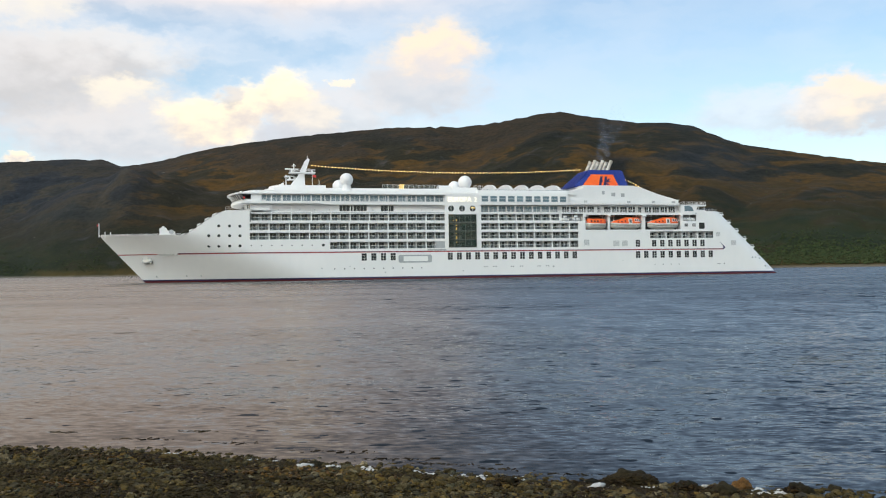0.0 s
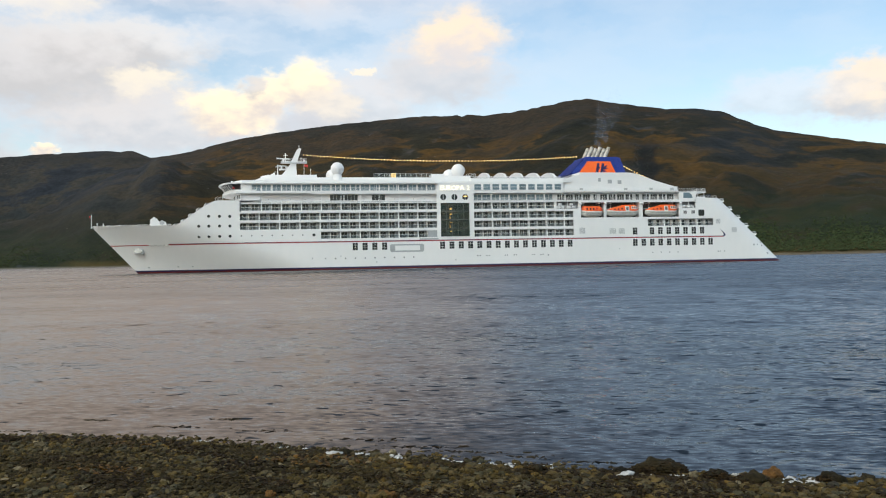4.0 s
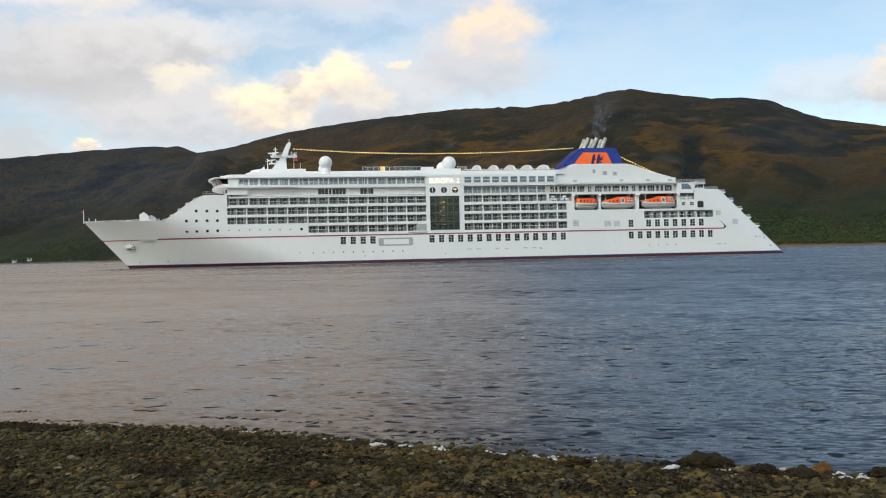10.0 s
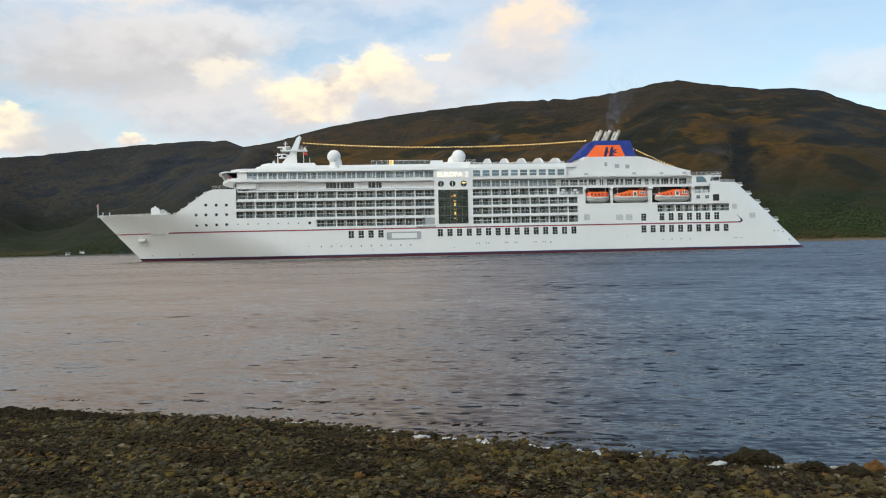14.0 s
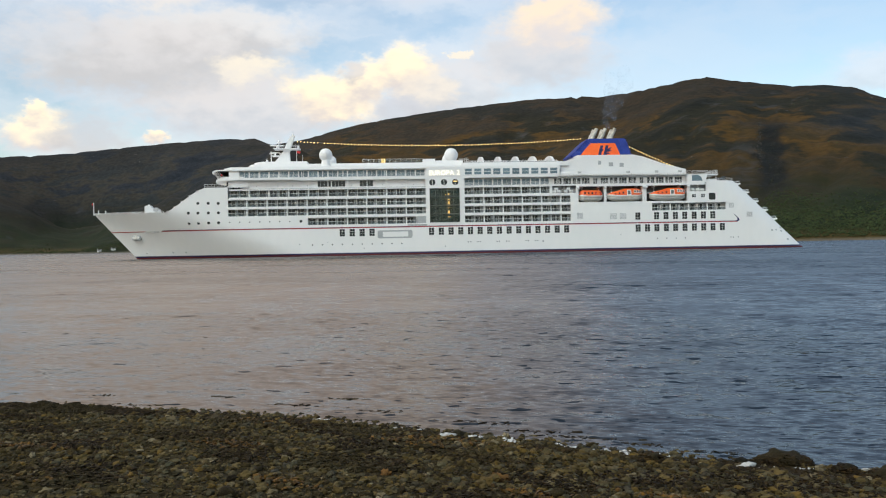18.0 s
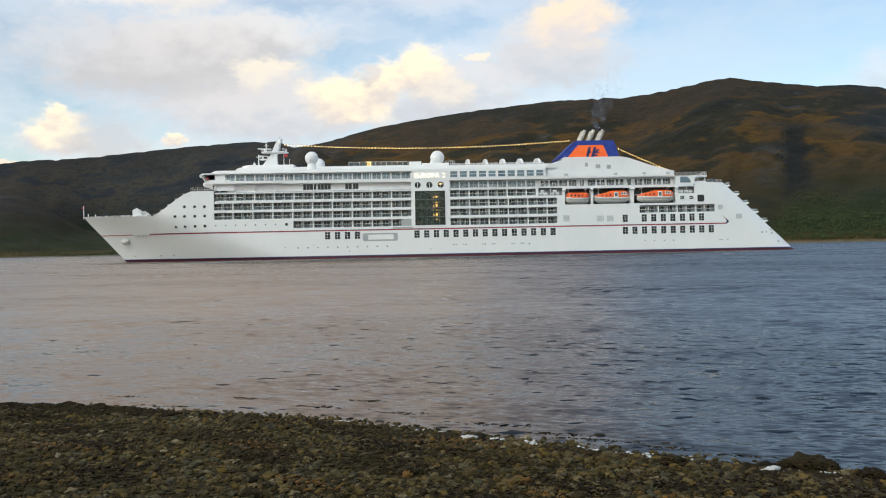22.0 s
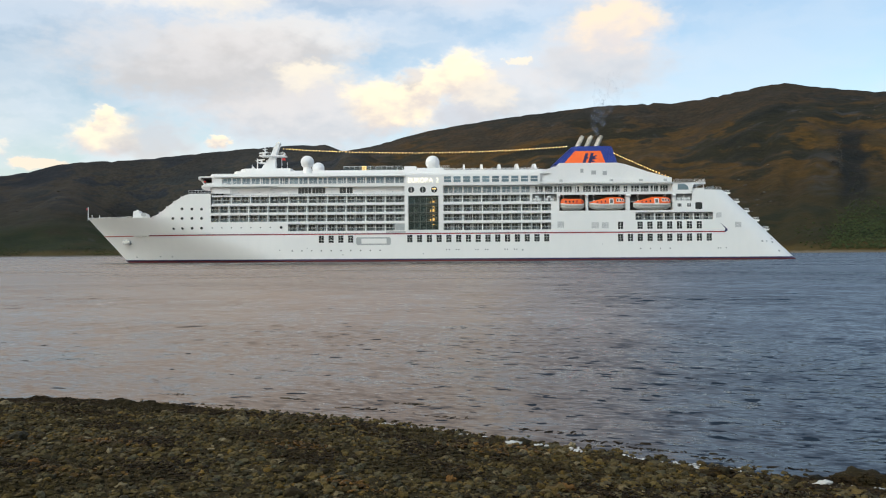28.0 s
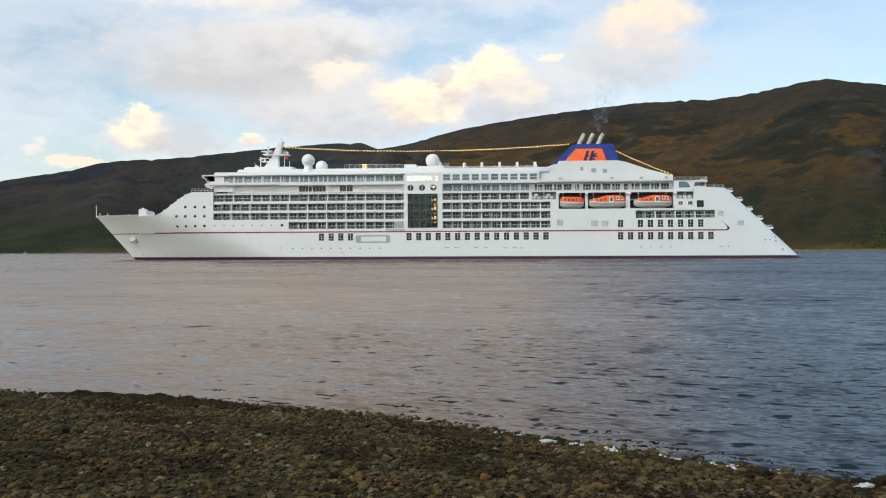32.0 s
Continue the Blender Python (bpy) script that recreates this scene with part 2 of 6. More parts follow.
    # rusty bracken and grass just above the shore
    sward = net.math("MULTIPLY", net.step(net.math("ADD", sep.outputs[2], net.math("MULTIPLY", mid, 26)), 20, 34, 1.0, 0.0), net.step(big, 0.4, 0.52))
    ground = net.mix(net.math("MULTIPLY", sward, 0.85), ground, net.mix(fine, (0.085, 0.055, 0.017), (0.045, 0.036, 0.013)))
    crag = net.noise(net.vec("MULTIPLY", at, (1, 1, 1.4)), 0.011, 6, 0.65, 0.6)
    rock = net.math("MULTIPLY", net.step(crag, 0.58, 0.68), net.step(big, 0.42, 0.55, 1.0, 0.2))
    # a bare face left of the ravine
    face = net.math("MULTIPLY", net.step(net.math("ABSOLUTE", net.math("ADD", az, 18.3)), 0.3, 1.3, 1.0, 0.0), net.math("MULTIPLY", net.step(sep.outputs[2], 90, 130), net.step(sep.outputs[2], 190, 240, 1.0, 0.0)))
    rock = net.math("MAXIMUM", rock, net.math("MULTIPLY", face, net.step(crag, 0.42, 0.6)))
    colour = net.mix(net.math("MULTIPLY", rock, 0.5), ground, net.mix(fine, (0.026, 0.028, 0.031), (0.078, 0.077, 0.077)))
    tide = net.step(net.math("ADD", sep.outputs[2], net.math("MULTIPLY", fine, 5)), 4.0, 7.0, 1.0, 0.0)
    colour = net.mix(net.math("MULTIPLY", tide, 0.8), colour, net.mix(mid, (0.06, 0.05, 0.035), (0.2, 0.17, 0.13)))
    # distance haze painted into the farther hill as a bluer tint
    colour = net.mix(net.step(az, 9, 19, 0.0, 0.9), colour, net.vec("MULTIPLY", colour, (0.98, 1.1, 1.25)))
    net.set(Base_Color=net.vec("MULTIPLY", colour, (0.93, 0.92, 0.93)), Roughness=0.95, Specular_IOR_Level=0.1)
    net.bump(net.math("ADD", net.math("MULTIPLY", crag, 1.0), net.math("MULTIPLY", fine, 0.4)), 14.0, 0.24)
    return net.mat


def stone_material(name, stops, wet=0.45):
    net = Net(name)
    at = net.coords()
    pick = net.n.new("ShaderNodeNewGeometry").outputs["Random Per Island"]
    info = net.n.new("ShaderNodeObjectInfo").outputs["Random"]
    r = net.math("FRACT", net.math("ADD", pick, info))
    base = net.ramp(r, stops)
    speck = net.noise(at, 14.0, 4, 0.65)
    patch, ochre = net.noise(at, 1.1, 4, 0.6), net.noise(net.vec("ADD", at, (9, 4, 0)), 0.7, 4, 0.6)
    base = net.mix(net.step(ochre, 0.52, 0.7, 0, 0.4), base, (0.095, 0.066, 0.016))
    weed = net.mix(net.step(patch, 0.5, 0.62, 0, 0.8), base, (0.036, 0.027, 0.0085))
    net.set(Base_Color=net.mix(net.step(speck, 0.3, 0.75), weed, net.vec("SCALE", weed, 0.45)),
            Roughness=net.math("ADD", wet, net.math("MULTIPLY", speck, 0.3)))
    net.set(Specular_IOR_Level=0.16)
    net.bump(speck, 0.012)
    return net.mat


WATER = water_material()
HILL = hill_material()
PEBBLE = stone_material("beach_stones", [(0.0, (0.0198, 0.0138, 0.0049)), (0.14, (0.0630, 0.0447, 0.0139)), (0.26, (0.1350, 0.0989, 0.0344)), (0.36, (0.0324, 0.0241, 0.0090)), (0.46, (0.0945, 0.0877, 0.0508)),
                                         (0.56, (0.1620, 0.1118, 0.0377)), (0.66, (0.0540, 0.0499, 0.0361)), (0.76, (0.1260, 0.1032, 0.0492)), (0.86, (0.1710, 0.1075, 0.0246)), (0.93, (0.0720, 0.0533, 0.0164)), (1.0, (0.3060, 0.2494, 0.1476))], 0.7)
GRAVEL = surface("wet_gravel", (0.016, 0.0122, 0.0048), (0.07, 0.053, 0.02), 9.0, 0.92, bump=0.02)
GRAVEL.node_tree.nodes["Principled BSDF"].inputs["Specular IOR Level"].default_value = 0.1
WEED = stone_material("brown_seaweed", [(0.0, (0.012, 0.0078, 0.003)), (0.6, (0.026, 0.016, 0.0052)), (1.0, (0.056, 0.033, 0.009))], 0.6)
ROCK = stone_material("weedy_rock", [(0.0, (0.014, 0.013, 0.0085)), (1.0, (0.042, 0.034, 0.017))], 0.75)
ORANGE_ROCK = stone_material("lichen_orange_rock", [(0.0, (0.13, 0.062, 0.016)), (1.0, (0.19, 0.095, 0.026))], 0.5)
WHITE_STONE = surface("pale_stone", (0.5, 0.5, 0.48), (0.68, 0.67, 0.64), 6.0, 0.6, bump=0.01)
LEAF = stone_material("far_foliage", [(0.0, (0.028, 0.05, 0.021)), (0.5, (0.042, 0.072, 0.026)), (0.8, (0.06, 0.07, 0.025)), (1.0, (0.05, 0.084, 0.028))], 0.7)


# ---- building helpers ----
def finish(name, bm, material, smooth=False):
    me = bpy.data.meshes.new(name)
    bmesh.ops.recalc_face_normals(bm, faces=bm.faces[:])
    bm.to_mesh(me)
    bm.free()
    me.materials.append(material)
    if smooth:
        me.shade_smooth()
    return me


def part(name, bm, material, parent, label="", smooth=False):
    """One mesh object under a thing or under a part."""
    ob = new(name, finish(name, bm, material, smooth))
    ob.parent = parent
    if label:
        ob["label"] = label
    return ob


def piece(name, me, parent, x=0.0, y=0.0, z=0.0):
    """A repeat that shares its mesh."""
    ob = new(name, me)
    ob.parent, ob.location = parent, (x, y, z)
    return ob


def thing(name, bm, material, label, category, smooth=False, kind="", group=""):
    return tagged(new(name, finish(name, bm, material, smooth)), label, category, group, kind)


def box(bm, x0, x1, y0, y1, z0, z1):
    v = [bm.verts.new((x, y, z)) for z in (z0, z1) for x, y in ((x0, y0), (x1, y0), (x1, y1), (x0, y1))]
    for q in ((3, 2, 1, 0), (4, 5, 6, 7), (0, 1, 5, 4), (1, 2, 6, 5), (2, 3, 7, 6), (3, 0, 4, 7)):
        bm.faces.new([v[k] for k in q])
    return bm


def slab(bm, outline, y0, y1):
    """A plate in the x-z plane, from y0 to y1."""
    a = [bm.verts.new((x, y0, z)) for x, z in outline]
    b = [bm.verts.new((x, y1, z)) for x, z in outline]
    bm.faces.new(a), bm.faces.new(b[::-1])
    for k in range(len(a)):
        bm.faces.new((a[k - 1], b[k - 1], b[k], a[k]))
    return bm


def tube(bm, p, q, r0, r1=None, sides=10):
    p, q = Vector(p), Vector(q)
    turn = (q - p).to_track_quat("Z", "Y").to_matrix()
    rings = [[bm.verts.new(c + turn @ Vector((r * math.cos(k * math.tau / sides), r * math.sin(k * math.tau / sides), 0))) for k in range(sides)]
             for c, r in ((p, r0), (q, r0 if r1 is None else r1))]
    bm.faces.new(rings[0][::-1]), bm.faces.new(rings[1])
    for k in range(sides):
        bm.faces.new((rings[0][k - 1], rings[0][k], rings[1][k], rings[1][k - 1]))
    return bm


def ball(bm, c, r, cut=2, squash=1.0):
    for v in bmesh.ops.create_icosphere(bm, subdivisions=cut, radius=r)["verts"]:
        v.co = Vector((v.co.x, v.co.y, v.co.z * squash)) + Vector(c)
    return bm


def sheet(bm, rows):
    """A skin over rows of points."""
    grid = [[bm.verts.new(p) for p in row] for row in rows]
    for a, b in zip(grid, grid[1:]):
        for k in range(len(a) - 1):
            bm.faces.new((a[k], a[k + 1], b[k + 1], b[k]))
    return grid


def ease(x):
    x = min(1.0, max(0.0, x))
    return x * x * (3 - 2 * x)


# ---- water ----
def make_water():
    bm = bmesh.new()
    a, b, c, d, e = [bm.verts.new(p) for p in ((0, -4700, 0), (4300, -600, 0), (4200, 2400, 0), (-4200, 2400, 0), (-4300, -600, 0))]
    bm.faces.new((a, c, d)), bm.faces.new((a, b, c)), bm.faces.new((a, d, e))
    return thing("water", bm, WATER, "grey-blue rippled water of the loch", "water", kind="structure")


water = make_water()


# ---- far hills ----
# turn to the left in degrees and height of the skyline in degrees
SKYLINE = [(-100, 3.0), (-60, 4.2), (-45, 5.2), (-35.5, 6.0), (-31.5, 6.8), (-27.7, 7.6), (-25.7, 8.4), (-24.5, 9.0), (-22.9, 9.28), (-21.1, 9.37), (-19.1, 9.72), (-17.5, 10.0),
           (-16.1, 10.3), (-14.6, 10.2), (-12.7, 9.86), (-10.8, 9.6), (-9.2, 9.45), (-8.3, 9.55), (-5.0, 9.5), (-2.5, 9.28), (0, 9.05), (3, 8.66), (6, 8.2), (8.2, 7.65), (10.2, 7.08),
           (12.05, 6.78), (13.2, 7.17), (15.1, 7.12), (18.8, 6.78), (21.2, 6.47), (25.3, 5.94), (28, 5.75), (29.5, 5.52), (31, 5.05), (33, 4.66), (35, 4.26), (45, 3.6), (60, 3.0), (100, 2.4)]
SHORE_FAR = [(-100, 900), (-40, 1150), (-20, 1350), (0, 1700), (12, 2050), (25, 2400), (35, 2600), (60, 2600), (100, 2200)]


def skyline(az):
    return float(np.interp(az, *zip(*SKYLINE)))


def hill_point(az, k):
    """k: 0 at the far shore, 1 at the crest, then down behind it."""
    rs = float(np.interp(az, *zip(*SHORE_FAR)))
    rs += 30 * noise.noise((az * 0.35, 3, 0)) + 12 * noise.noise((az * 1.6, 7, 0))
    rc = min(rs + 1500, 4300)
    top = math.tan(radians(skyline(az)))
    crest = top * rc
    r = rs + (rc - rs) * k
    a = radians(az)
    x, y = -math.sin(a) * r, math.cos(a) * r
    if k > 1:
        return (x, y, crest * (1 - (k - 1) * 0.9) - 10)
    base = crest * (0.06 * min(1, k * 12) * k + 0.94 * (0.72 * k ** 0.85 + 0.28 * k ** 2.4)) if k > 0 else -2.0
    # the spur that runs down from the saddle in front of the farther hill
    if 4.0 < az < 30.0 and k > 0:
        fall = min(1.0, max(0.0, (az - 12.0) / 12.0)) ** 0.85
        spur = math.tan(radians(6.75 - 5.4 * fall)) * (rs + 0.5 * (rc - rs))
        fade = ease((az - 4.0) / 8.5) * (1 - ease((az - 24) / 6.0))
        if k < 0.5:
            alt = spur * (k / 0.5) ** 0.8
        elif k < 0.62:
            alt = spur * (1 - 0.12 * ease((k - 0.5) / 0.12))
        else:
            alt = spur * 0.88 + (crest - spur * 0.88) * ((k - 0.62) / 0.38) ** 0.8
        base += (alt - base) * fade
    wild = math.sin(math.pi * min(1, k)) ** 0.7
    p = Vector((x, y, 0))
    bumps = noise.fractal(p * 0.0024, 0.9, 2.1, 5) * 26 + noise.ridged_multi_fractal(p * 0.0016 + Vector((5, 2, 1)), 0.9, 2.0, 4, 1.0, 2.0) * 10 - 9
    lean = az + 5.0 * k
    bumps -= 18 * (1 - abs(noise.noise((lean * 0.33, k * 1.4, 4)))) ** 3 + 5 * (1 - abs(noise.noise((lean * 0.9, k * 2.0, 9)))) ** 4 - 8
    # dark ravine below the shoulder
    bumps -= 8 * math.exp(-((az + 19.6) / 0.5) ** 2) * ease((k - 0.25) / 0.15) * (1 - ease((k - 0.7) / 0.2))
    z = base + wild * bumps
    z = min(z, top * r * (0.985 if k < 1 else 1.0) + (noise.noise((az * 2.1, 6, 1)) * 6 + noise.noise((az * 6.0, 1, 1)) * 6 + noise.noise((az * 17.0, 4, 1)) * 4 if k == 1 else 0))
    return (x, y, max(z, -2 if k == 0 else 1.0 + 4 * k))


def make_hills():
    bm = bmesh.new()
    ks = [0, 0.004, 0.012] + [0.025 + 0.975 * (j / 84) for j in range(85)] + [1.12, 1.3]
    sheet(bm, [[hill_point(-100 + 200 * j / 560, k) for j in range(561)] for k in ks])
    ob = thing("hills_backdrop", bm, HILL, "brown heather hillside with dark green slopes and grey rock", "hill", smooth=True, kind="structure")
    return ob


hills = make_hills()


# ---- clouds: a far shell of thin evening cloud that drifts ----
# turn, height, half width, half height (degrees), softness, lit colour, shaded colour, cover
CREAM, GOLD, PEACH, GREY, LILAC = (1.0, 0.91, 0.76), (1.2, 1.02, 0.73), (1.06, 0.87, 0.66), (0.62, 0.605, 0.6), (0.62, 0.635, 0.67)
FOLD = (0.74, 0.68, 0.66)
CLOUDS = [
    (17.0, 11.3, 8.0, 3.0, 0.9, GREY, LILAC, 0.85), (14.0, 13.6, 7.0, 1.6, 0.8, (0.86, 0.83, 0.8), GREY, 0.8), (11.5, 8.8, 7.5, 2.2, 0.8, (0.8, 0.77, 0.76), LILAC, 0.85),
    (20.5, 12.3, 8.5, 2.6, 0.8, (0.78, 0.76, 0.76), GREY, 0.75), (-6.7, 11.9, 5.0, 2.2, 0.9, (0.72, 0.71, 0.72), LILAC, 0.85), (-1.0, 10.2, 4.0, 2.2, 0.8, (0.8, 0.79, 0.8), LILAC, 0.8),
    (18.0, 16.4, 4.0, 1.6, 0.7, CREAM, (0.86, 0.82, 0.78), 0.85), (24.0, 16.2, 6.0, 1.2, 0.8, CREAM, (0.85, 0.84, 0.84), 0.7),
    (12.2, 11.3, 2.6, 1.0, 0.9, CREAM, (0.9, 0.84, 0.76), 0.9),
    (6.6, 9.6, 3.2, 1.9, 0.8, GOLD, FOLD, 0.95), (4.4, 10.9, 2.0, 1.4, 0.8, GOLD, FOLD, 0.95), (1.9, 11.5, 1.9, 1.8, 0.8, GOLD, FOLD, 0.97), (0.6, 9.8, 2.2, 1.6, 0.6, (0.95, 0.86, 0.74), LILAC, 0.8),
    (-8.0, 14.3, 3.7, 2.0, 1.0, PEACH, (0.8, 0.75, 0.74), 0.95), (-1.45, 12.35, 0.75, 0.33, 0.5, CREAM, CREAM, 0.9),
    (17.9, 7.2, 0.8, 0.55, 0.8, GOLD, FOLD, 0.95), (24.8, 7.2, 2.3, 1.5, 0.8, GOLD, FOLD, 0.92), (25.0, 8.3, 0.8, 0.8, 0.8, GOLD, FOLD, 0.9), (21.8, 7.1, 2.6, 1.5, 0.8, LILAC, GREY, 0.75),
    (28.4, 5.35, 1.7, 0.55, 0.6, PEACH, PEACH, 0.85), (30.6, 6.1, 1.0, 0.45, 0.9, CREAM, LILAC, 0.7),
    (2.3, 8.9, 2.0, 1.0, 0.8, (0.66, 0.68, 0.73), LILAC, 0.85), (5.6, 11.4, 0.9, 0.7, 0.9, (0.74, 0.72, 0.72), GREY, 0.8),
    (1.6, 23.0, 2.4, 6.5, 1.0, (1.75, 1.4, 1.02), FOLD, 0.9),
    (-33.5, 9.6, 4.0, 1.9, 0.7, PEACH, LILAC, 0.9), (-28.5, 9.6, 4.5, 1.5, 0.9, (0.82, 0.84, 0.88), LILAC, 0.6),
]


def cloud_material():
    net = Net("evening_cloud")
    at = net.vec("NORMALIZE", net.coords())
    sep = net.n.new("ShaderNodeSeparateXYZ")
    net.l.new(at, sep.inputs[0])
    az = net.math("MULTIPLY", net.math("ARCTAN2", net.math("MULTIPLY", sep.outputs[0], -1), sep.outputs[1]), 180 / math.pi)
    el = net.math("MULTIPLY", net.math("ARCSINE", sep.outputs[2]), 180 / math.pi)
    join = net.n.new("ShaderNodeCombineXYZ")
    net.l.new(az, join.inputs[0]), net.l.new(el, join.inputs[1])
    pos = join.outputs[0]
    wide = net.vec("MULTIPLY", pos, (1, 1.7, 1))

    def warp(scale, amount, shift):
        node = net.n.new("ShaderNodeTexNoise")
        net.put(net.vec("ADD", wide, (shift, shift, 0)), node.inputs["Vector"])
        node.inputs["Scale"].default_value, node.inputs["Detail"].default_value, node.inputs["Roughness"].default_value = scale, 4, 0.56
        return net.vec("SCALE", net.vec("SUBTRACT", node.outputs["Color"], (0.5, 0.5, 0.5)), amount)

    moved = net.vec("ADD", pos, net.vec("MULTIPLY", net.vec("ADD", warp(0.32, 3.0, 3.0), warp(1.5, 1.2, 9.0)), (1, 0.7, 0)))
    grain = net.noise(wide, 1.0, 4, 0.55)
    billow = net.noise(net.vec("ADD", wide, (7.0, 3.0, 0)), 0.55, 4, 0.5)
    wisp = net.noise(net.vec("MULTIPLY", moved, (0.1, 0.3, 1)), 1.0, 3, 0.5)
    high = net.noise(net.vec("MULTIPLY", at, (3, 3, 7)), 1.0, 5, 0.6)
    away = net.math("MAXIMUM", net.step(net.math("ABSOLUTE", az), 37, 50), net.step(el, 17.5, 24))
    veil = net.math("MULTIPLY", net.step(wisp, 0.22, 0.62), net.step(az, -30, 4, 0.3, 0.66))
    alpha = net.math("MAXIMUM", veil, net.math("MULTIPLY", net.math("MULTIPLY", net.step(high, 0.48, 0.66), away), net.step(az, -12, 12, 0.06, 0.4)))
    colour = net.mix(net.step(high, 0.4, 0.7), (0.74, 0.82, 0.92), (0.9, 0.91, 0.93))
    # more of the same cloud above the view
    bank = net.math("MULTIPLY", net.step(az, -24, 3), net.math("MULTIPLY", net.step(el, 15, 18.5), net.step(el, 34, 52, 1.0, 0.1)))
    bank = net.math("MULTIPLY", bank, net.step(net.math("ADD", high, net.math("MULTIPLY", net.math("SUBTRACT", grain, 0.5), 0.4)), 0.25, 0.5, 0.88, 0.98))
    colour = net.mix(bank, colour, net.mix(grain, (1.16, 0.92, 0.75), (1.42, 1.11, 0.88)))
    alpha = net.math("MAXIMUM", alpha, bank)
    for a, b, w, h, soft, lit, shade, cover in CLOUDS:
        rel = net.vec("MULTIPLY", net.vec("SUBTRACT", moved, (a, b, 0)), (1 / w, 1 / h, 0))
        d = net.math("ADD", net.vec("LENGTH", rel), net.math("MULTIPLY", net.math("SUBTRACT", grain, 0.5), 0.5))
        m = net.step(d, 1.0 - soft * 0.55, 1.0 + soft * 0.3, cover, 0.0)
        up = net.n.new("ShaderNodeSeparateXYZ")
        net.l.new(rel, up.inputs[0])
        top = net.step(net.math("ADD", up.outputs[1], net.math("MULTIPLY", net.math("SUBTRACT", billow, 0.5), 2.4)), -0.95, 0.5)
        colour = net.mix(m, colour, net.mix(top, shade, lit))
        alpha = net.math("SUBTRACT", 1.0, net.math("MULTIPLY", net.math("SUBTRACT", 1.0, alpha), net.math("SUBTRACT", 1.0, m)))
    glow, clear, both = net.n.new("ShaderNodeEmission"), net.n.new("ShaderNodeBsdfTransparent"), net.n.new("ShaderNodeMixShader")
    net.put(colour, glow.inputs[0])
    glow.inputs[1].default_value = CLOUD_GLOW
    net.put(alpha, both.inputs[0])
    net.l.new(clear.outputs[0], both.inputs[1]), net.l.new(glow.outputs[0], both.inputs[2])
    net.l.new(both.outputs[0], net.out.inputs[0])
    return net.mat


CLOUD_GLOW = 0.65


def make_clouds():
    bm = bmesh.new()
    sheet(bm, [[(4850 * math.cos(b) * math.cos(k * math.tau / 96), 4850 * math.cos(b) * math.sin(k * math.tau / 96), 4850 * math.sin(b)) for k in range(97)]
               for b in [radians(q) for q in (0.2, 5, 10, 15, 20, 28, 38, 50, 65, 80, 89.9)]])
    return thing("clouds_backdrop", bm, cloud_material(), "broken evening clouds, cream and grey, in a pale blue sky", "cloud", smooth=True, kind="structure")


clouds = make_clouds()


# ---- the near shore ----
SHORE = [(-4800, 2300), (-60, 38), (-20, 17.6), (-10.5, 14.2), (-7.5, 13.9), (-5, 13.3), (-3.4, 12.85), (-1.9, 12.3), (0, 11.2), (1.9, 10.1), (3.2, 9.45), (4.6, 8.95), (9, 7.2), (20, 2.6), (60, -14), (4800, -2200)]
SLOPE = 0.085


def shore_y(x):
    return float(np.interp(x, *zip(*SHORE)))


def inland(x, y):
    """Distance from the water's edge, landward."""
    return (shore_y(x) - y) * 0.9


def beach_z(x, y):
    s = inland(x, y)
    z = SLOPE * s if s < 14 else SLOPE * 14 + (s - 14) * 0.03
    return z + 0.03 * noise.noise((x * 0.5, y * 0.5, 0)) * min(1, abs(s) + 0.3)


def make_ground():
    bm = bmesh.new()
    xs = [-4700, -2000, -600, -200, -80, -40] + [-24 + 0.5 * k for k in range(89)] + [26, 40, 80, 200, 600, 2000, 4700]
    ss = [-14, -6, -3] + [-2 + 0.25 * k for k in range(56)] + [13, 16, 22, 35, 60, 120, 300, 800, 2000, 4000]
    sheet(bm, [[(x, shore_y(x) - s / 0.9, beach_z(x, shore_y(x) - s / 0.9)) for x in xs] for s in ss])
    return thing("ground", bm, GRAVEL, "dark wet gravel of the shore", "beach", smooth=True, kind="structure")


ground = make_ground()


def stone_mesh(name, seed, cut=1, flat=0.6, lump=0.25):
    rnd = random.Random(seed)
    bm = bmesh.new()
    bmesh.ops.create_icosphere(bm, subdivisions=cut, radius=1.0)
    ax, ay = rnd.uniform(0.75, 1.25), rnd.uniform(0.6, 1.0)
    for v in bm.verts:
        n = noise.noise(v.co * 1.3 + Vector((seed * 3.1, 0, 0)))
        v.co *= 1 + lump * n
        v.co = Vector((v.co.x * ax, v.co.y * ay, v.co.z * flat))
    return bm


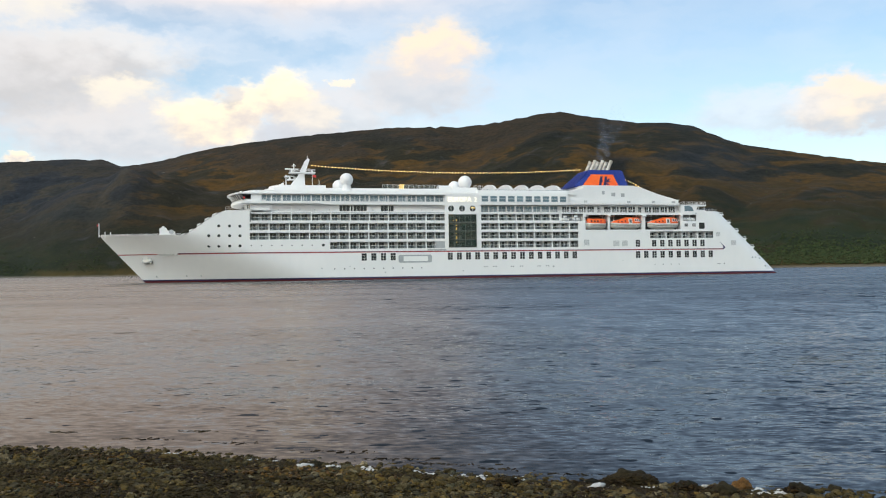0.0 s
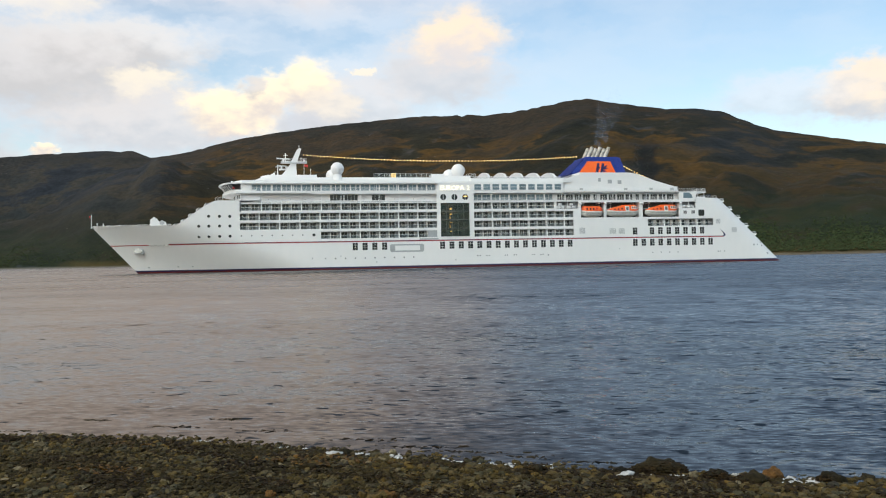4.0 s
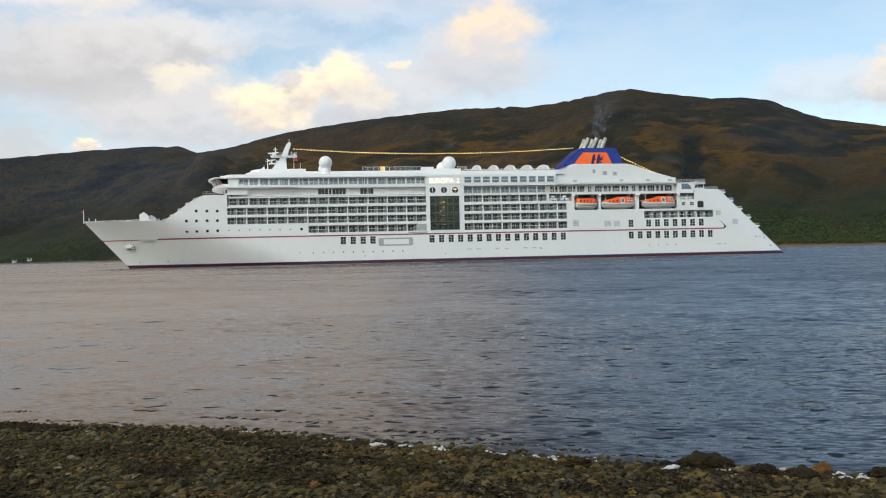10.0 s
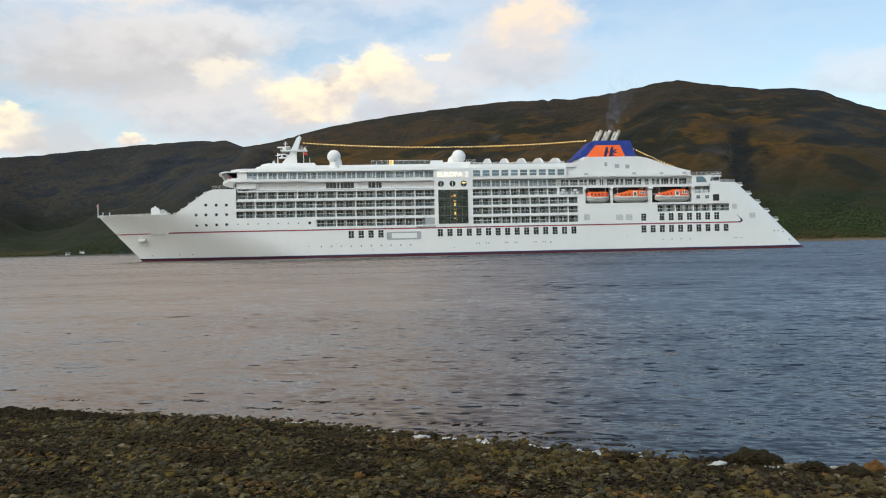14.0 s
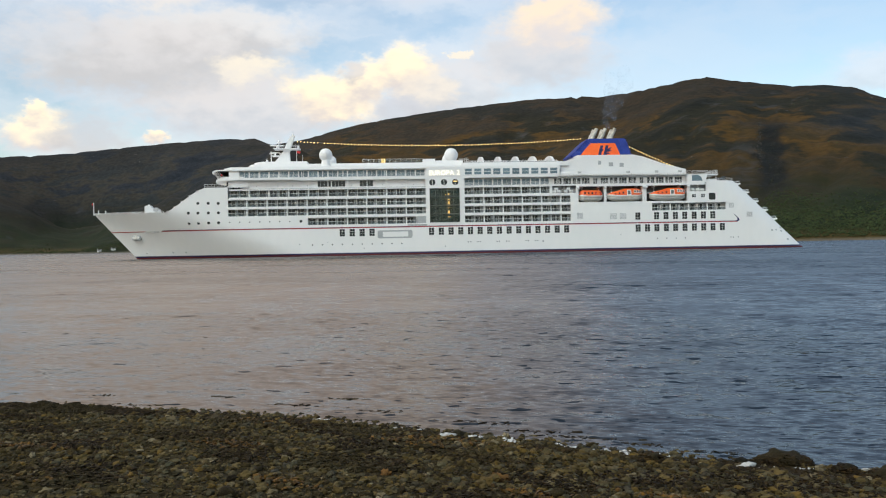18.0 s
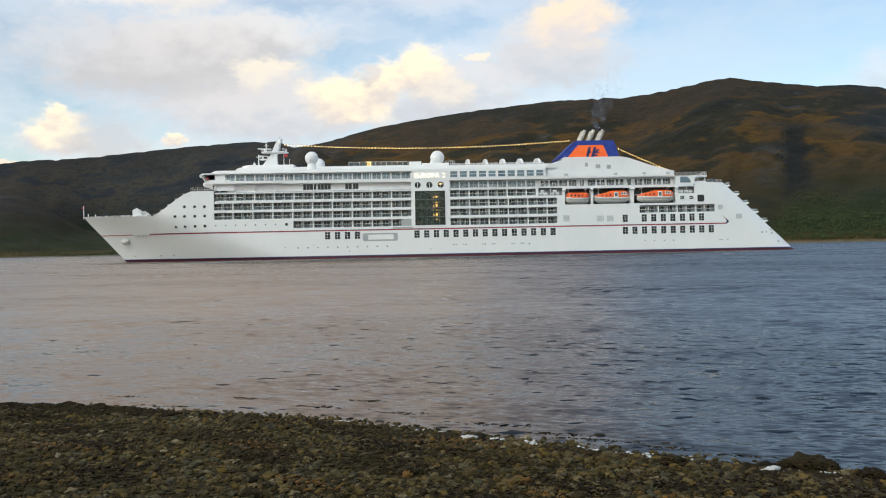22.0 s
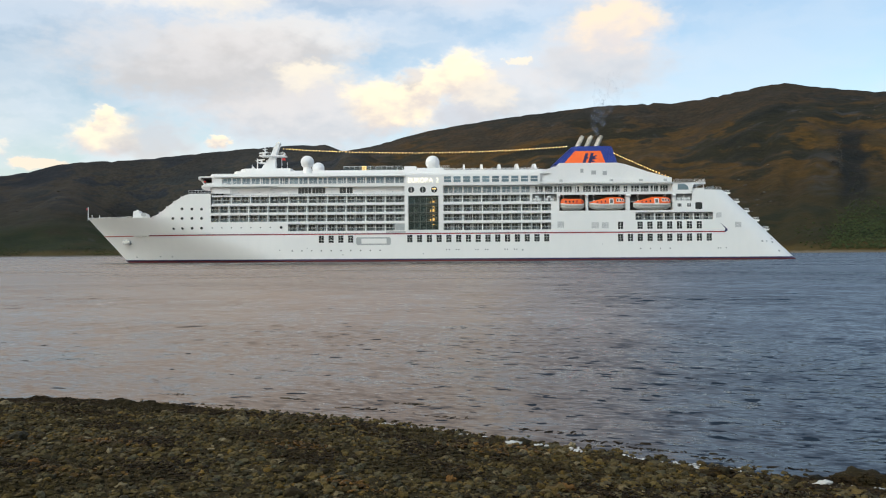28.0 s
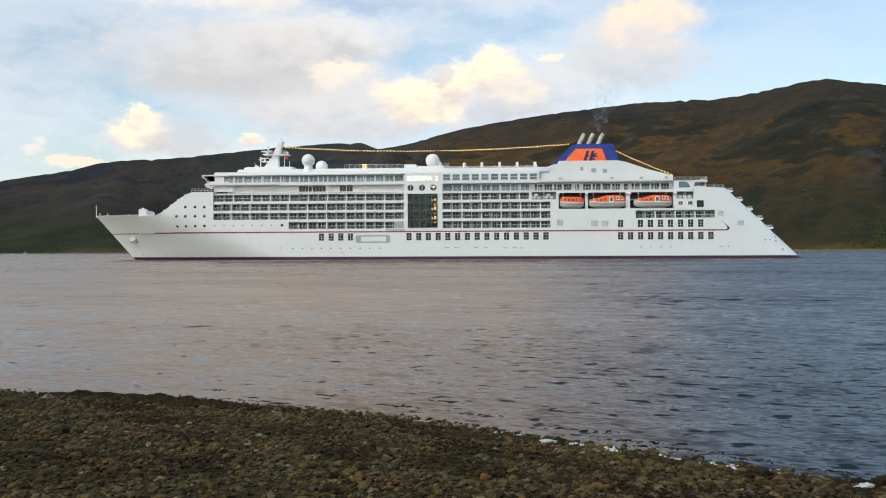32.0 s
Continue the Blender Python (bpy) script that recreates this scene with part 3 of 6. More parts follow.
def make_pebbles():
    """All the small stones of the beach in one mesh; larger near ones are things of their own."""
    rnd = np.random.RandomState(4)
    kinds = []
    for k in range(20):
        bm = stone_mesh("stone", k + 20, 1 if k < 10 else 2, 0.4 + 0.035 * (k % 10), 0.75)
        bm.verts.ensure_lookup_table()
        kinds.append((np.array([v.co[:] for v in bm.verts]), np.array([[v.index for v in f.verts] for f in bm.faces])))
        bm.free()
    verts, faces, base = [], [], 0
    for k in range(60000):
        x = rnd.uniform(-11.5, 7.5)
        s = rnd.uniform(-0.35, 7.0) if k > 4000 else rnd.uniform(-0.5, 1.2)
        y = shore_y(x) - s / 0.9
        if y < 6.0:
            continue
        r = (0.01 + 0.042 * rnd.rand() ** 3.6) * (1.0 + 0.25 * ease((x + 2.0) / 5.0))
        co, fa = kinds[k % 10 + (10 if r > 0.028 else 0)]
        a = rnd.uniform(0, math.tau)
        c, n = math.cos(a), math.sin(a)
        co = co * r
        co = np.stack([co[:, 0] * c - co[:, 1] * n, co[:, 0] * n + co[:, 1] * c, co[:, 2]], 1) + (x, y, beach_z(x, y) + r * rnd.uniform(0.1, 0.4))
        verts.append(co), faces.append(fa + base)
        base += len(co)
    me = bpy.data.meshes.new("pebbles")
    me.from_pydata(np.vstack(verts).tolist(), [], np.vstack(faces).tolist())
    me.materials.append(PEBBLE)
    return tagged(new("pebbles", me), "wet brown, olive and grey beach pebbles", "pebbles", kind="stuff")


make_pebbles()


# ---- the cruise ship ----
# Built along x from the stern (u = 0) to the bow (u = 225.6), port side towards +y; z = 0 is the waterline.
HALF = 13.35
MID = 112.8


def stem_u(z):
    return 212.0 + 0.92 * min(z, 14.9)


def stern_u(z):
    return -0.3 + 1.05 * max(z, 0.0) if z > 0 else -0.3 - z * 1.5


def breadth(u, z):
    """Half breadth of the hull at u, z."""
    zz = min(max(z, -4.0), 14.6)
    full = 158 + 2.3 * max(zz, 0)
    p = 1.42 + 0.05 * max(zz, 0)
    b = HALF
    us = stem_u(zz)
    if u > full:
        x = max(0.0, (us - u) / (us - full))
        b = HALF * (1 - (1 - x) ** p)
    ue = stern_u(z)
    if u < ue + 8:
        x = max(0.0, (u - ue) / 8)
        b = min(b, 9.3 + (HALF - 9.3) * math.sqrt(max(0.0, 1 - (1 - x) ** 2)))
    if z < 0:
        b *= 1 - 0.03 * z * z / 4
    return b


ship = new("cruise_ship")
tagged(ship, "large white cruise ship with blue and orange funnel, under way", "cruise ship")


def shift(bm):
    bmesh.ops.translate(bm, verts=bm.verts[:], vec=(-MID, 0, 0))
    return bm


def spart(name, bm, material, label="", smooth=False, parent=None):
    return part(name, shift(bm), material, parent or ship, label, smooth)


def spread(u0, u1, n):
    """Stations from u0 to u1, closer at both ends."""
    return [u0 + (u1 - u0) * (0.5 - 0.5 * math.cos(math.pi * k / n)) * 0.6 + (u1 - u0) * k / n * 0.4 for k in range(n + 1)]


def make_hull():
    bm = bmesh.new()
    levels = [-4, -3, -2, -1, 0, 1, 2, 3.5, 5, 6.5, 8, 9.5]
    for side in (1, -1):
        sheet(bm, [[(u, side * breadth(u, z), z) for u in spread(stern_u(z), stem_u(z), 110)] for z in levels])
    rows = [[(stern_u(z), 9.3 * k / 4 * (1 - 0.03 * z * z / 4 if z < 0 else 1), z) for k in range(-4, 5)] for z in levels]
    sheet(bm, rows)
    bmesh.ops.remove_doubles(bm, verts=bm.verts[:], dist=0.004)
    hull = spart("hull", bm, WHITE, "white painted hull plating with flared bow", smooth=True)
    hull.data.set_sharp_from_angle(angle=radians(35))
    return hull


hull = make_hull()


def strip(name, z0, z1, u0, u1, material, off=0.03, label="", sides=(1, -1)):
    bm = bmesh.new()
    for side in sides:
        rows = []
        for z in sorted({z0, 0.0 if z0 < 0 < z1 else (z0 + z1) / 2, z1}):
            a, b = max(u0, stern_u(z)), min(u1, stem_u(z) + off)
            rows.append([(u, side * (breadth(u, z) + off), z) for u in spread(a, b, 170)])
        sheet(bm, rows)
    return spart(name, bm, material, label, smooth=True)


strip("boot_topping", -1.2, 0.5, -2, 230, BOOT_RED, 0.05, "dark red antifouling at the waterline")
strip("waterline_stripe", 0.5, 0.9, -2, 230, NAVY, 0.03, "navy blue stripe above the waterline")
strip("red_line", 8.42, 8.68, 22.7, 202.0, RED_LINE, 0.03, "thin red line along the hull")
strip("red_line", 8.42, 8.68, 208.0, 230, RED_LINE, 0.03)
strip("navy_line", 8.68, 8.8, 22.7, 202.0, NAVY, 0.03)


def transom_band(name, z0, z1, material):
    bm = bmesh.new()
    sheet(bm, [[(stern_u(z) - 0.05, 9.34 * k / 4, z) for k in range(-4, 5)] for z in (z0, max(z0, 0.0) if z0 < 0 else (z0 + z1) / 2, z1)])
    spart(name, bm, material)


transom_band("boot_topping", -0.6, 0.5, BOOT_RED)
transom_band("waterline_stripe", 0.5, 0.9, NAVY)


def top_edge(u):
    """Upper edge of the forward hull."""
    if u > 200:
        return 14.15 + 0.55 * ((u - 200) / 26) ** 2
    if u > 187.5:
        x = (200 - u) / 12.5
        return 14.15 + 7.3 * (0.45 * x + 0.55 * ease(x)) + 0.25 * math.sin(math.pi * x)
    return 21.45


def make_forecastle():
    bm = bmesh.new()
    us = [181 + 0.6 * k for k in range(int(20 / 0.6) + 1)] + [201.5 + 0.8 * k for k in range(30)]
    for side in (1, -1):
        for a, b in zip(us, us[1:]):
            cols = []
            for u in (a, b):
                z1 = top_edge(u)
                zs = [9.5 + (z1 - 9.5) * k / 8 for k in range(9)]
                cols.append([(min(u, stem_u(z)), side * breadth(u, z), z) for z in zs])
            sheet(bm, cols)
        z1 = top_edge(225)
        cols = [[(min(225.0, stem_u(z)), side * breadth(225.0, z), z) for z in np.linspace(9.5, z1, 9)], [(stem_u(z), 0, z) for z in np.linspace(9.5, z1, 9)]]
        sheet(bm, cols)
    bmesh.ops.remove_doubles(bm, verts=bm.verts[:], dist=0.004)
    spart("forecastle", bm, WHITE, "white flared forecastle plating", smooth=True).data.set_sharp_from_angle(angle=radians(35))
    bm = bmesh.new()
    us = [199 + k for k in range(27)]
    sheet(bm, [[(u, s * max(0, breadth(u, 13.6) - 0.15), 13.6) for s in (-1, -0.5, 0, 0.5, 1)] for u in us])
    spart("foredeck", bm, DECK_GREEN, "grey-green painted steel foredeck")
    # stepped, sloping front of the house
    bm = bmesh.new()
    rows = []
    for k in range(25):
        u = 200.4 - 12.9 * k / 24
        z = top_edge(u) - 0.02
        rows.append([(u + 1.4 * (1 - s * s), s * (breadth(u, 14.6) - 0.02), z) for s in np.linspace(-1, 1, 13)])
    rows.append([(181, s * (HALF - 0.02), 21.4) for s in np.linspace(-1, 1, 13)])
    sheet(bm, rows)
    spart("house_front", bm, WHITE_HOUSE, "white sloping front of the superstructure", smooth=True).data.set_sharp_from_angle(angle=radians(25))
    for k in range(5):
        u = 199.2 - 2.3 * k
        z = top_edge(u)
        bm = bmesh.new()
        sheet(bm, [[(u + 1.5 * (1 - s * s) + du, s * (breadth(u, 14.6) - 0.5), z + dz) for s in np.linspace(-1, 1, 13)] for du, dz in ((0.65, -0.25), (0.65, 0.2), (-0.5, 0.28), (-0.6, -0.1))])
        spart("front_ledge", bm, WHITE_HOUSE)


make_forecastle()

# openings in the port side: u0, u1, z0, z1
ROWS_FWD = [(120.8, 180.6, 18.35, 20.4), (120.8, 181.4, 15.45, 17.5), (120.8, 181.4, 12.6, 14.65), (120.8, 157.0, 9.62, 11.75)]
ROWS_AFT = [(82.2, 108.8, 18.35, 20.4), (75.7, 108.8, 15.45, 17.5), (75.7, 108.8, 12.6, 14.65), (75.7, 108.8, 9.62, 11.75)]
ATRIUM = (110.3, 119.6, 9.75, 20.3)
BAYS = [(65.1, 73.1, 15.3, 20.2), (52.7, 64.3, 15.3, 20.2), (38.6, 51.6, 15.3, 20.2)]
NICHE = (73.9, 81.4, 18.25, 20.55)
STERN_BALC = (26.3, 49.9, 12.35, 14.65)
AFT_NICHE = (32.6, 37.6, 18.2, 20.3)
AFT_GALLERY = (38.5, 108.8, 20.95, 23.4)
FWD_GALLERY = (120.8, 177.5, 24.2, 26.4)
FWD_PROMENADE = (120.8, 180.5, 20.75, 23.25)
OPENINGS = ROWS_FWD + ROWS_AFT + [ATRIUM] + BAYS + [NICHE, STERN_BALC, AFT_NICHE, AFT_GALLERY, FWD_GALLERY, FWD_PROMENADE]


def wall_band(u0, u1, z0, z1):
    """Plates of one deck height round the openings."""
    bm = bmesh.new()
    holes = [o for o in OPENINGS if o[3] > z0 and o[2] < z1]
    zs = sorted({z0, z1, *[z for o in holes for z in o[2:] if z0 < z < z1]})
    for za, zb in zip(zs, zs[1:]):
        cuts = sorted((o[0], o[1]) for o in holes if o[2] < (za + zb) / 2 < o[3])
        a = u0
        for c0, c1 in cuts + [(u1, u1)]:
            if c0 > a + 0.01:
                box(bm, a, min(c0, u1), HALF - 0.3, HALF, za, zb)
            a = max(a, c1)
    return bm


for za, zb in ((9.5, 12.1), (12.1, 15.0), (15.0, 17.9), (17.9, 20.65), (20.65, 23.75)):
    aft = stern_u(za) + 10.6 if za < 20 else 33.0
    spart("side_plating", wall_band(aft, 181.0 if zb < 20.6 else 180.6, za, zb), WHITE, "")
spart("side_plating", wall_band(79.0, 180.6, 23.75, 27.0), WHITE)


def make_closed_sides():
    """Plain starboard side, inner wall, decks."""
    bm = bmesh.new()
    box(bm, 30, 181, -HALF, -HALF + 0.3, 9.5, 23.75)
    box(bm, 79, 180.6, -HALF, -HALF + 0.3, 23.75, 27.0)
    spart("starboard_plating", bm, WHITE)
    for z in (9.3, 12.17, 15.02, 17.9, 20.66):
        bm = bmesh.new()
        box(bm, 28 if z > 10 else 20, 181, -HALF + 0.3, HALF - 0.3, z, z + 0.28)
        spart("deck", bm, DECK if z < 9 else RECESS_WALL)
    bm = bmesh.new()
    box(bm, 38.5, 181, -HALF + 0.3, HALF - 0.3, 23.55, 23.8)
    spart("deck", bm, DECK)
    # boat bay backs get the dark paint in place of the shade there
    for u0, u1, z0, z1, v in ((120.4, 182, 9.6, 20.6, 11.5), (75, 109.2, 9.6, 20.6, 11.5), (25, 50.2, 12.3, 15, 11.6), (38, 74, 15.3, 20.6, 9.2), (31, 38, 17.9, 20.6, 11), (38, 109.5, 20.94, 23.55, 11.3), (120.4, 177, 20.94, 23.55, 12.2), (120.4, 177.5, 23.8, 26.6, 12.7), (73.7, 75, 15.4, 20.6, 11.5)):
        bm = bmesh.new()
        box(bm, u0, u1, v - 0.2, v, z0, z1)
        spart("inner_wall", bm, DARK if v < 10 else WHITE_HOUSE if z0 > 20.8 else RECESS_WALL)


make_closed_sides()


def make_stern():
    """Side wings that follow the raked stern, with terraces between them."""
    zs = [9.5 + 12.0 * k / 14 for k in range(15)]
    xs = (0, 0.15, 0.5, 1, 1.8, 3, 4.5, 6, 8, 10.0, 10.9)
    for side in (1, -1):
        bm = bmesh.new()
        for d in (0, 0.4):
            sheet(bm, [[(stern_u(z) + x, side * (breadth(stern_u(z) + x, z) + 0.004 - d), z) for x in xs] for z in zs])
        sheet(bm, [[(stern_u(z), side * (9.3 - d), z) for d in (0, 0.4)] for z in zs])
        z = zs[-1]
        sheet(bm, [[(stern_u(z) + x, side * (breadth(stern_u(z) + x, z) - d), z) for x in xs] for d in (0, 0.4)])
        bmesh.ops.remove_doubles(bm, verts=bm.verts[:], dist=0.002)
        spart("stern_wing", bm, WHITE, "white raked stern side", smooth=True).data.set_sharp_from_angle(angle=radians(35))
    for k, z in enumerate((9.3, 12.17, 15.02, 17.9, 20.66)):
        bm = bmesh.new()
        u0 = stern_u(z) - 1.3
        box(bm, u0, 34, -9.0, 9.0, z - 0.35, z)
        spart("stern_terrace", bm, WHITE_HOUSE)
        bm = bmesh.new()
        box(bm, u0 + 0.1, u0 + 0.16, -9.0, 9.0, z + 0.12, z + 0.75)
        spart("terrace_screen", bm, RAIL_GLASS, "glass screen of a stern terrace")
        bm = bmesh.new()
        tube(bm, (u0 + 0.13, -9.0, z + 0.8), (u0 + 0.13, 9.0, z + 0.8), 0.05)
        for v in np.linspace(-9, 9, 10):
            tube(bm, (u0 + 0.13, v, z), (u0 + 0.13, v, z + 0.8), 0.035, sides=6)
        spart("terrace_rail", bm, WHITE_HOUSE)
        bm = bmesh.new()
        box(bm, stern_u(z) + 3.2, stern_u(z) + 3.4, -9.0, 9.0, z, z + 2.5)
        spart("terrace_wall", bm, GLASS)
        for side in (1, -1):
            u1 = stern_u(z)
            bm = slab(bmesh.new(), [(u1 + 2.2, z - 0.9), (u1 + 0.4, z - 0.8), (u1 - 1.5, z - 0.25), (u1 - 1.7, z + 0.1), (u1 + 1.6, z + 0.45)], 9.05 * side, 9.32 * side)
            spart("terrace_fin", bm, WHITE, "white pointed end of a stern terrace")
            bm = bmesh.new()
            for q in (0.55, 0.85):
                tube(bm, (u1 - 1.4, 9.2 * side, z + q), (u1 + 0.9, 9.2 * side, z + q), 0.05, sides=5)
            for x in (-1.3, -0.2, 0.8):
                tube(bm, (u1 + x, 9.2 * side, z), (u1 + x, 9.2 * side, z + 0.85), 0.045, sides=5)
            spart("terrace_rail", bm, GREY_PAINT)


make_stern()
spart("lounge_body", box(bmesh.new(), 79.2, 180.4, -12.4, 12.4, 26.3, 26.9), WHITE_HOUSE)


# ---- bridge, roof, masts and funnel ----
def ring_plate(bm, pts, z0, z1):
    """A flat plate with an outline in the x-y plane."""
    a = [bm.verts.new((x, y, z0)) for x, y in pts]
    b = [bm.verts.new((x, y, z1)) for x, y in pts]
    bm.faces.new(a[::-1]), bm.faces.new(b)
    for k in range(len(a)):
        bm.faces.new((a[k - 1], a[k], b[k], b[k - 1]))
    return bm


def curved_front(u_back, u_mid, u_side, half, n=16):
    """Outline with a rounded front, from starboard round to port."""
    front = [(u_side + (u_mid - u_side) * math.cos(math.pi / 2 * s) ** 0.8, half * s) for s in np.linspace(-1, 1, n + 1)]
    return [(u_back, -half)] + front + [(u_back, half)]


def make_bridge():
    spart("bridge_deck", ring_plate(bmesh.new(), curved_front(160, 186.5, 183.2, 13.9), 23.5, 24.1), WHITE_HOUSE, "white bridge wing deck with rounded front")
    spart("bridge_roof", ring_plate(bmesh.new(), curved_front(120.5, 187.6, 184.2, 13.8), 26.4, 26.75), WHITE_HOUSE, "white bridge roof with overhanging edge")
    spart("roof_upper", ring_plate(bmesh.new(), curved_front(120.5, 184.0, 180.0, 13.2), 26.75, 27.55), WHITE_HOUSE)
    # slanted bridge windows
    low, high = curved_front(176, 185.6, 182.0, 12.9), curved_front(176, 187.0, 183.6, 13.3)
    for k in range(1, len(low) - 2):
        bm = bmesh.new()
        sheet(bm, [[(*low[k], 24.7), (*low[k + 1], 24.7)], [(*high[k], 26.4), (*high[k + 1], 26.4)]])
        spart("bridge_window", bm, GLASS)
        bm = bmesh.new()
        tube(bm, (*low[k], 24.2), (*high[k], 26.42), 0.09, sides=6)
        spart("window_post", bm, WHITE_HOUSE)
    bm = bmesh.new()
    sheet(bm, [[(x + d, y, z) for x, y in low] for d, z in ((0.1, 24.05), (0.22, 24.72), (-0.2, 24.72))])
    spart("bridge_bulwark", bm, WHITE_HOUSE)
    bm = bmesh.new()
    sheet(bm, [[(x, y, z) for x, y in curved_front(175, 183.0, 180.8, 13.0)] for z in (21.4, 23.52)])
    spart("house_below_bridge", bm, WHITE_HOUSE)
    for s in (-0.8, -0.4, 0.0, 0.4, 0.8, 0.93):
        u, v = 180.8 + 2.2 * math.cos(math.pi / 2 * s) ** 0.8, 13.0 * s
        spart("front_window", box(bmesh.new(), u - 0.3, u + 0.08, v - 0.55, v + 0.55, 22.0, 23.1), GLASS)
    bm = bmesh.new()
    for s in np.linspace(0, 1, 8):
        u = 188 - 7.2 * s
        tube(bm, (u, breadth(u, 14.6) - 0.3, 21.4), (u, breadth(u, 14.6) - 0.3, 22.45), 0.03, sides=5)
    for z in (21.9, 22.45):
        tube(bm, (188, HALF - 0.3, z), (180.8, HALF - 0.3, z), 0.035, sides=5)
    spart("deck_rail", bm, WHITE_HOUSE)
    spart("bridge_side_wall", box(bmesh.new(), 177.6, 178.0, -12.8, 12.8, 24.2, 26.4), WHITE_HOUSE)
    spart("wing_lamp", ball(bmesh.new(), (182.6, 13.95, 25.1), 0.35), FLAG_RED, "red port side light")
    spart("searchlight", tube(tube(bmesh.new(), (183.4, 3, 26.75), (183.4, 3, 27.6), 0.08), (183.8, 3, 27.8), (183.2, 3, 27.8), 0.35), WHITE_HOUSE)


make_bridge()


def make_roof():
    spart("sun_deck_house", ring_plate(bmesh.new(), curved_front(109, 176.5, 173.5, 10.5), 27.55, 28.6), WHITE_HOUSE, "low white deckhouse on the roof")
    spart("wheelhouse_top", ring_plate(bmesh.new(), curved_front(157.5, 174.8, 171.5, 7.0), 28.6, 29.75), WHITE_HOUSE)
    spart("pool_roof_base", box(bmesh.new(), 76, 109.5, -12.6, 12.6, 26.9, 28.2), WHITE_HOUSE)
    spart("roof_edge", box(bmesh.new(), 79, 121, -13.1, 13.1, 26.9, 27.3), WHITE_HOUSE)
    # barrel roof over the pool with five raised white arches
    bm = bmesh.new()
    sheet(bm, [[(u, 11.4 * math.sin(a), 28.1 + 1.0 * math.cos(a)) for a in np.linspace(-math.pi / 2, math.pi / 2, 17)] for u in (77.5, 106)])
    spart("pool_roof", bm, BLUE_GLASS, "glazed pool roof", smooth=True)
    for u in (102.4, 96.8, 91.2, 85.6, 80.0):
        bm = bmesh.new()
        arc = [(9.2 * math.sin(a), 27.9 + 3.1 * math.cos(a)) for a in np.linspace(-math.pi / 2, math.pi / 2, 21)]
        a = [bm.verts.new((u - 0.35, y, z)) for y, z in arc]
        b = [bm.verts.new((u + 0.35, y, z)) for y, z in arc]
        bm.faces.new(a), bm.faces.new(b[::-1])
        for k in range(len(a) - 1):
            bm.faces.new((a[k], a[k + 1], b[k + 1], b[k]))
        spart("roof_arch", bm, WHITE_HOUSE, "white arched rib")


make_roof()


scanners = []


def make_mast():
    spart("mast", slab(bmesh.new(), [(168.6, 29.7), (163.4, 29.7), (163.6, 33.5), (161.9, 38.6), (162.6, 38.9), (163.4, 38.2), (165.6, 33.5)], -1.1, 1.1), WHITE_HOUSE, "white raked signal mast")
    for z, u0, u1, w in ((34.2, 168.4, 160.2, 2.2), (32.0, 169.0, 165.8, 1.2)):
        spart("mast_platform", box(bmesh.new(), u1, u0, -w, w, z, z + 0.3), WHITE_HOUSE)
    for u, z, h, w in ((167.6, 34.5, 0.8, 2.1), (168.2, 32.3, 0.7, 1.5)):
        spart("radar_pedestal", tube(bmesh.new(), (u, 0, z), (u, 0, z + h), 0.3), WHITE_HOUSE)
        bm = box(bmesh.new(), -w, w, -0.2, 0.2, 0.0, 0.32)
        tube(bm, (0, 0, -0.1), (0, 0, 0.1), 0.2)
        bar = part("radar_scanner", bm, WHITE_HOUSE, ship, "white turning radar scanner")
        scanners.append((bar, u - MID, z + h + 0.1))
    for u, z0, z1 in ((166.9, 34.5, 37.0), (169.4, 29.7, 33.4)):
        bm = tube(bmesh.new(), (u, 0.6, z0), (u, 0.6, z1), 0.2, 0.12, 8)
        tube(bm, (u - 0.7, 0.6, z1 - 0.5), (u + 0.7, 0.6, z1 - 0.5), 0.1, sides=6)
        tube(bm, (u, -0.5, z1 - 0.9), (u, 1.7, z1 - 0.9), 0.1, sides=6)
        ball(bm, (u, 0.6, z1), 0.24)
        spart("radar_tower", bm, WHITE_HOUSE)
    for u, v, z0, z1 in ((161.2, 1.8, 29.7, 34.6), (162.6, 0, 38.7, 40.0), (170.3, 4, 29.7, 31.2), (172.3, -3, 29.7, 30.8), (161.9, -1.8, 34.4, 36.2), (159.2, 3, 28.6, 32.0)):
        spart("aerial", tube(bmesh.new(), (u, v, z0), (u, v, z1), 0.09, 0.05, 6), WHITE_HOUSE)
    spart("flag", slab(bmesh.new(), [(161.1, 32.8), (161.1, 33.6), (160.5, 33.55), (160.0, 33.4), (160.05, 32.7), (160.6, 32.85)], 1.78, 1.82), FLAG_RED, "small red signal flag")
    for z, w in ((36.4, 1.6), (33.6, 3.2)):
        spart("yard", tube(bmesh.new(), (162.9 if z > 36 else 164.2, -w, z), (162.9 if z > 36 else 164.2, w, z), 0.1, sides=6), WHITE_HOUSE)
    for u, v, z in ((167.0, 1.6, 34.5), (161.0, -1.4, 34.5), (166.6, -0.8, 32.3)):
        spart("mast_dome", ball(tube(bmesh.new(), (u, v, z), (u, v, z + 0.4), 0.15), (u, v, z + 0.65), 0.42), WHITE_HOUSE, smooth=True)
    spart("mast_rail", tube(tube(bmesh.new(), (168.4, 2.1, 35.3), (160.2, 2.1, 35.3), 0.05, sides=5), (168.4, 2.1, 34.9), (160.2, 2.1, 34.9), 0.05, sides=5), WHITE_HOUSE)
    for u, v in ((170.6, 1.6), (171.2, -2.0)):
        spart("small_dome", ball(tube(bmesh.new(), (u, v, 29.7), (u, v, 30.2), 0.2), (u, v, 30.5), 0.45), WHITE_HOUSE, smooth=True)


